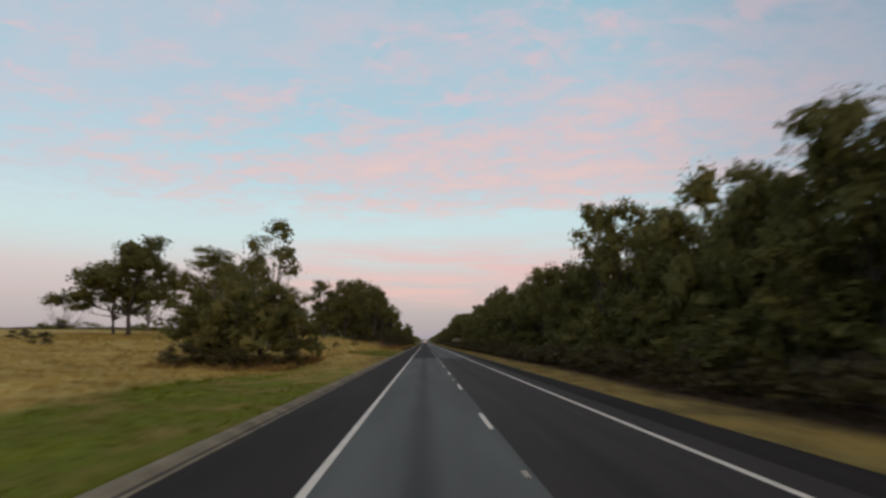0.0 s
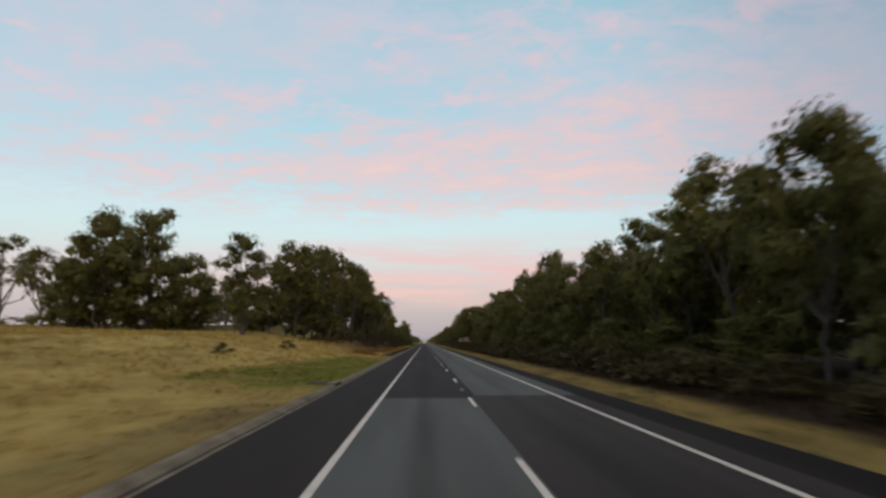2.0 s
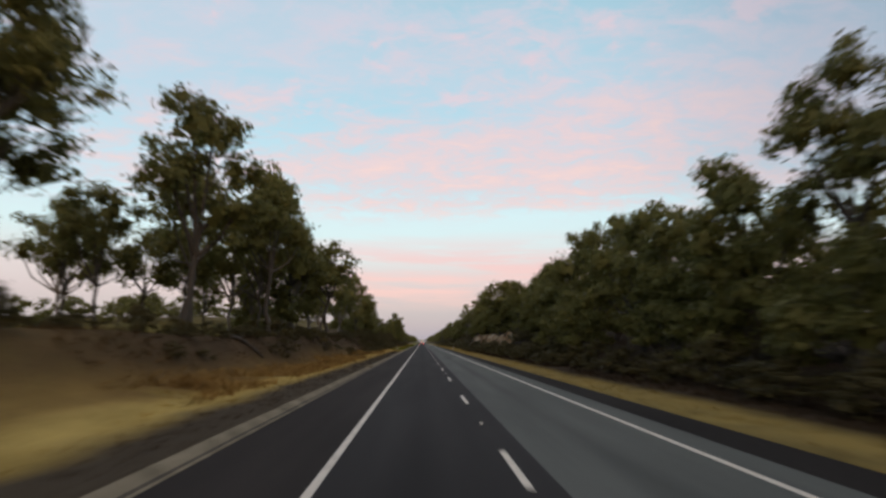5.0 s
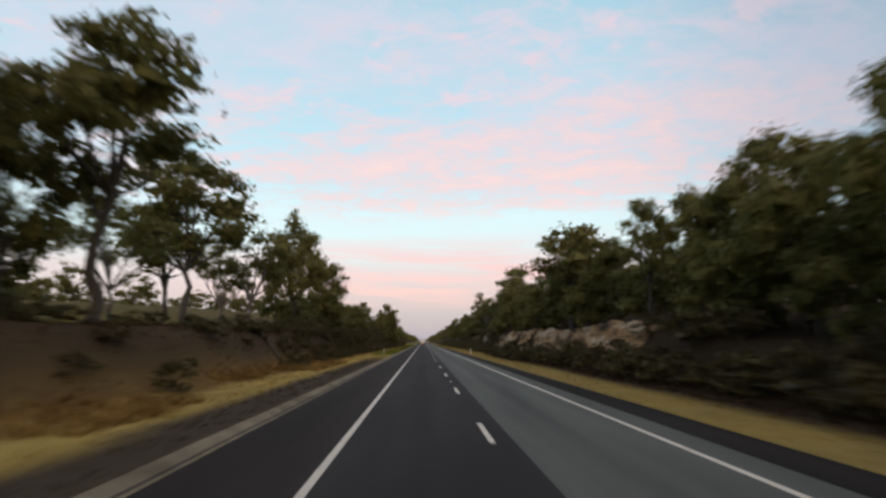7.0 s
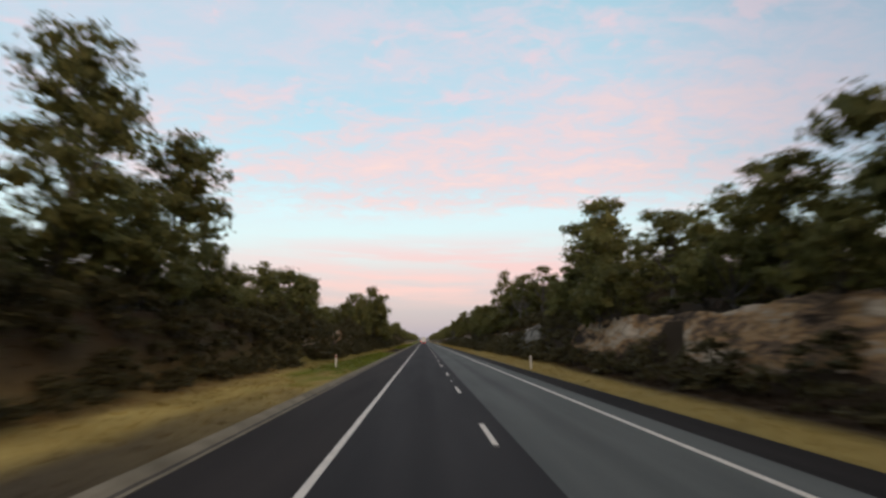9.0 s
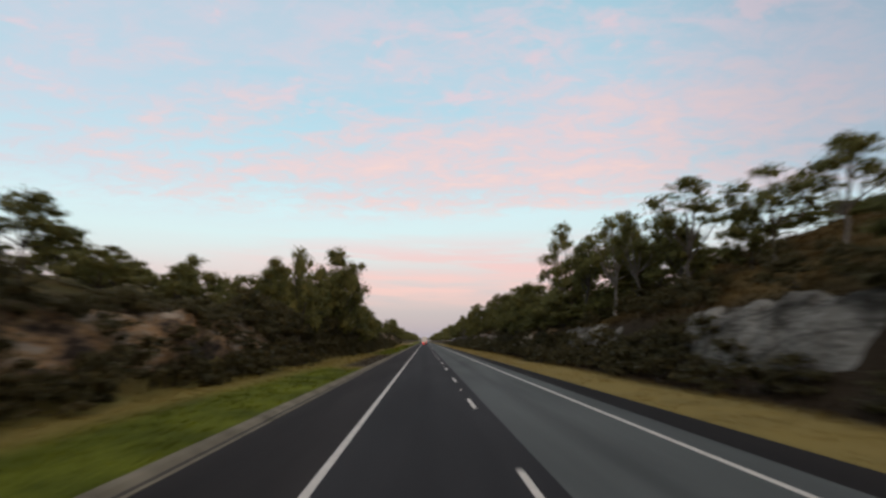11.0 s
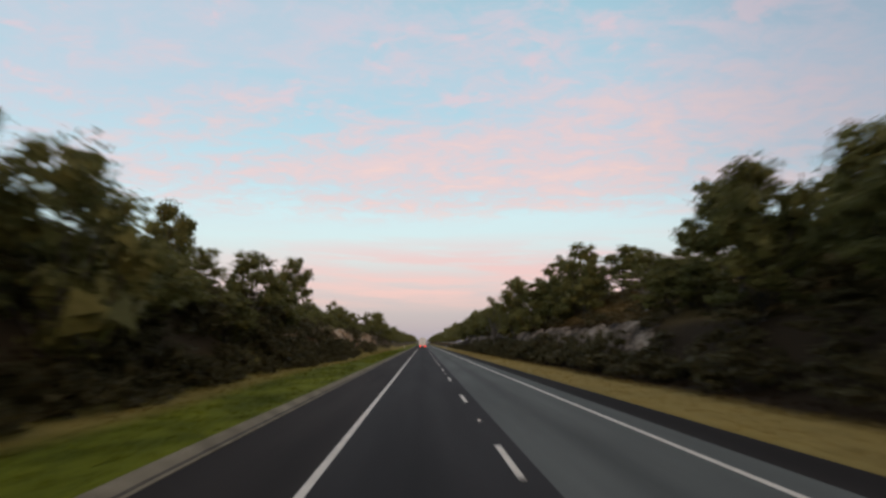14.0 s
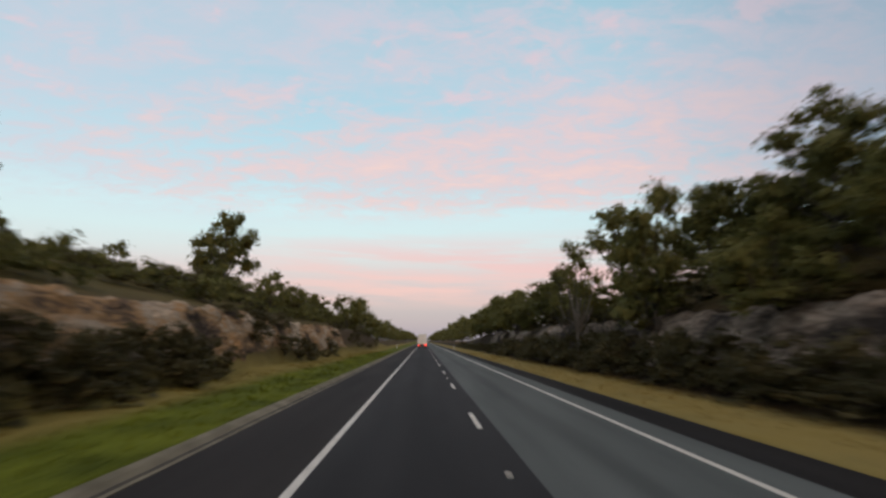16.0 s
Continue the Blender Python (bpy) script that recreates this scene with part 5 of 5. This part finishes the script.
def wheel_mesh(name, r, w, mat, r_in=0.0):
    v, f, n = [], [], 20
    for x, rr in ((-w / 2, r_in), (-w / 2, r * 0.93), (-w * 0.38, r), (w * 0.38, r), (w / 2, r * 0.93), (w / 2, r_in)):
        v += [(x, rr * math.cos(2 * math.pi * k / n), rr * math.sin(2 * math.pi * k / n)) for k in range(n)]
    for j in range(5):
        f += [(j * n + k, j * n + (k + 1) % n, (j + 1) * n + (k + 1) % n, (j + 1) * n + k) for k in range(n)]
    return mesh_of(name, v, f, [mat], smooth=False)


def box_truck(x, y):
    """A white box truck driving away: seen from behind, with its tail lights on."""
    root = tagged(new("box_truck"), "white box truck with lit red tail lights far ahead", "truck")
    root.matrix_basis = pose(x, y, 0.0)
    body = part("cargo_box", mesh_of("cargo_box", *joined([(-1.22, 1.22, 0.0, 8.0, 1.15, 3.9), (-1.25, -1.17, -0.03, 8.0, 1.1, 1.25), (1.17, 1.25, -0.03, 8.0, 1.1, 1.25), (-1.25, 1.25, -0.03, 0.05, 3.82, 3.95), (-1.25, -1.17, -0.03, 0.05, 1.25, 3.82), (1.17, 1.25, -0.03, 0.05, 1.25, 3.82)]), [M["white_paint"]]), root, "white painted cargo box")
    for s in (-1, 1):
        part("rear_door", mesh_of("rear_door", *joined([(min(s * 0.02, s * 1.15), max(s * 0.02, s * 1.15), -0.025, 0.0, 1.3, 3.8)]), [M["white_paint"]]), body)
        part("tail_light", mesh_of("tail_light", *joined([(s * 0.95 - 0.22, s * 0.95 + 0.22, -0.10, -0.04, 0.78, 1.0)]), [M["tail_light"]]), root, "glowing red tail light")
        part("mud_flap", mesh_of("mud_flap", *joined([(s * 0.9 - 0.3, s * 0.9 + 0.3, 0.5, 0.53, 0.25, 0.8)]), [M["rubber"]]), root, "black rubber mud flap")
    part("chassis", mesh_of("chassis", *joined([(-0.45, -0.3, 0.1, 10.2, 0.75, 1.12), (0.3, 0.45, 0.1, 10.2, 0.75, 1.12), (-1.15, 1.15, -0.06, 0.06, 0.6, 0.78), (-1.2, 1.2, -0.04, 0.1, 0.76, 1.1)]), [M["dark_steel"]]), root, "dark steel chassis and bumper")
    part("cab", mesh_of("cab", *joined([(-1.15, 1.15, 8.3, 10.4, 0.6, 2.3), (-1.08, 1.08, 8.4, 10.2, 2.3, 2.9)]), [M["white_paint"]]), root, "white cab")
    tyre, rim = wheel_mesh("tyre", 0.5, 0.28, M["rubber"], 0.27), wheel_mesh("rim", 0.275, 0.2, M["dark_steel"])
    for wx, wy in ((-0.95, 1.6), (0.95, 1.6), (-0.95, 3.0), (0.95, 3.0), (-1.0, 9.4), (1.0, 9.4)):
        t = part("tyre", tyre, root, "black rubber tyre")
        t.location = (wx, wy, 0.5)
        part("rim", rim, t, "dark steel rim")
    return root


box_truck(-0.1, 600)


# ---- grass on the verges ----
def grass(name, x0, x1, y0, y1, count, tall, label, mat="verge_ground", spare=-0.45):
    rng = np.random.default_rng(len(name) + count)
    xs, ys = rng.uniform(x0, x1, count), rng.uniform(y0, y1, count)
    keep = np.array([noise.noise((a * 0.25, b * 0.12, 1.5)) > spare for a, b in zip(xs, ys)])
    xs, ys = xs[keep], ys[keep]
    base = np.array([(a, b, ground_height(a, b) - 0.03) for a, b in zip(xs, ys)])
    n, blades = len(base), 5
    p = np.repeat(base, blades, axis=0) + np.c_[rng.normal(0, 0.10, (n * blades, 2)), np.zeros(n * blades)]
    h = tall * rng.uniform(0.5, 1.3, (n * blades, 1)) * np.repeat(rng.uniform(0.6, 1.3, (n, 1)), blades, axis=0)
    lean = np.c_[rng.normal(0, 0.9, (n * blades, 2)), np.ones(n * blades)] * h
    side = np.c_[rng.normal(0, 1, (n * blades, 2)), np.zeros(n * blades)]
    side *= 0.035 / (np.linalg.norm(side, axis=1)[:, None] + 1e-6)
    v = np.stack([p - side, p + side, p + lean], axis=1).reshape(-1, 3)
    me = mesh_of(name, v.tolist(), np.arange(len(v)).reshape(-1, 3).tolist(), [bpy.data.materials[mat]])
    return tagged(new(name, me), label, "grass", kind="stuff")


material("dry_tussock", [(0.3, (0.105, 0.063, 0.022)), (0.5, (0.195, 0.124, 0.043)), (0.7, (0.32, 0.218, 0.080))], 0.5, 8, 0.95, 0.2, shine=0.08)
grass("dry_tussocks", -10.6, -7.2, 138, 250, 5200, 0.34, "rusty orange dead grass mounds at the foot of the bank", "dry_tussock", -0.1)
grass("dry_tussocks", -19.5, -9.6, 40, 58, 1500, 0.42, "rusty dead grass round the foot of the thicket", "dry_tussock", -0.15)
grass("hill_grass", 14.8, 29, 318, 354, 3600, 0.30, "rusty dry grass over the open hillside")
grass("hill_grass", 14.8, 29, 426, 460, 3600, 0.30, "tan dry grass over the open hillside")
grass("crest_grass", -24, -12.6, 180, 262, 5200, 0.26, "pale olive grass along the crest of the bank", spare=-0.2)


grass("verge_grass", -10.8, -4.85, 6, 540, 19000, 0.10, "short dry and green grass on the verge")
grass("verge_grass", 7.7, 11.8, 6, 540, 15000, 0.09, "short dry straw-coloured grass on the verge")
grass("paddock_grass", -60, -10, 10, 165, 16000, 0.28, "long dry golden grass in the paddock")
grass("litter_tufts", -15.5, -9.8, 150, 440, 7000, 0.13, "dark dead grass and litter on the bank")
grass("litter_tufts", 10.4, 13.5, 10, 500, 9000, 0.20, "dark dead grass and litter under the belt")
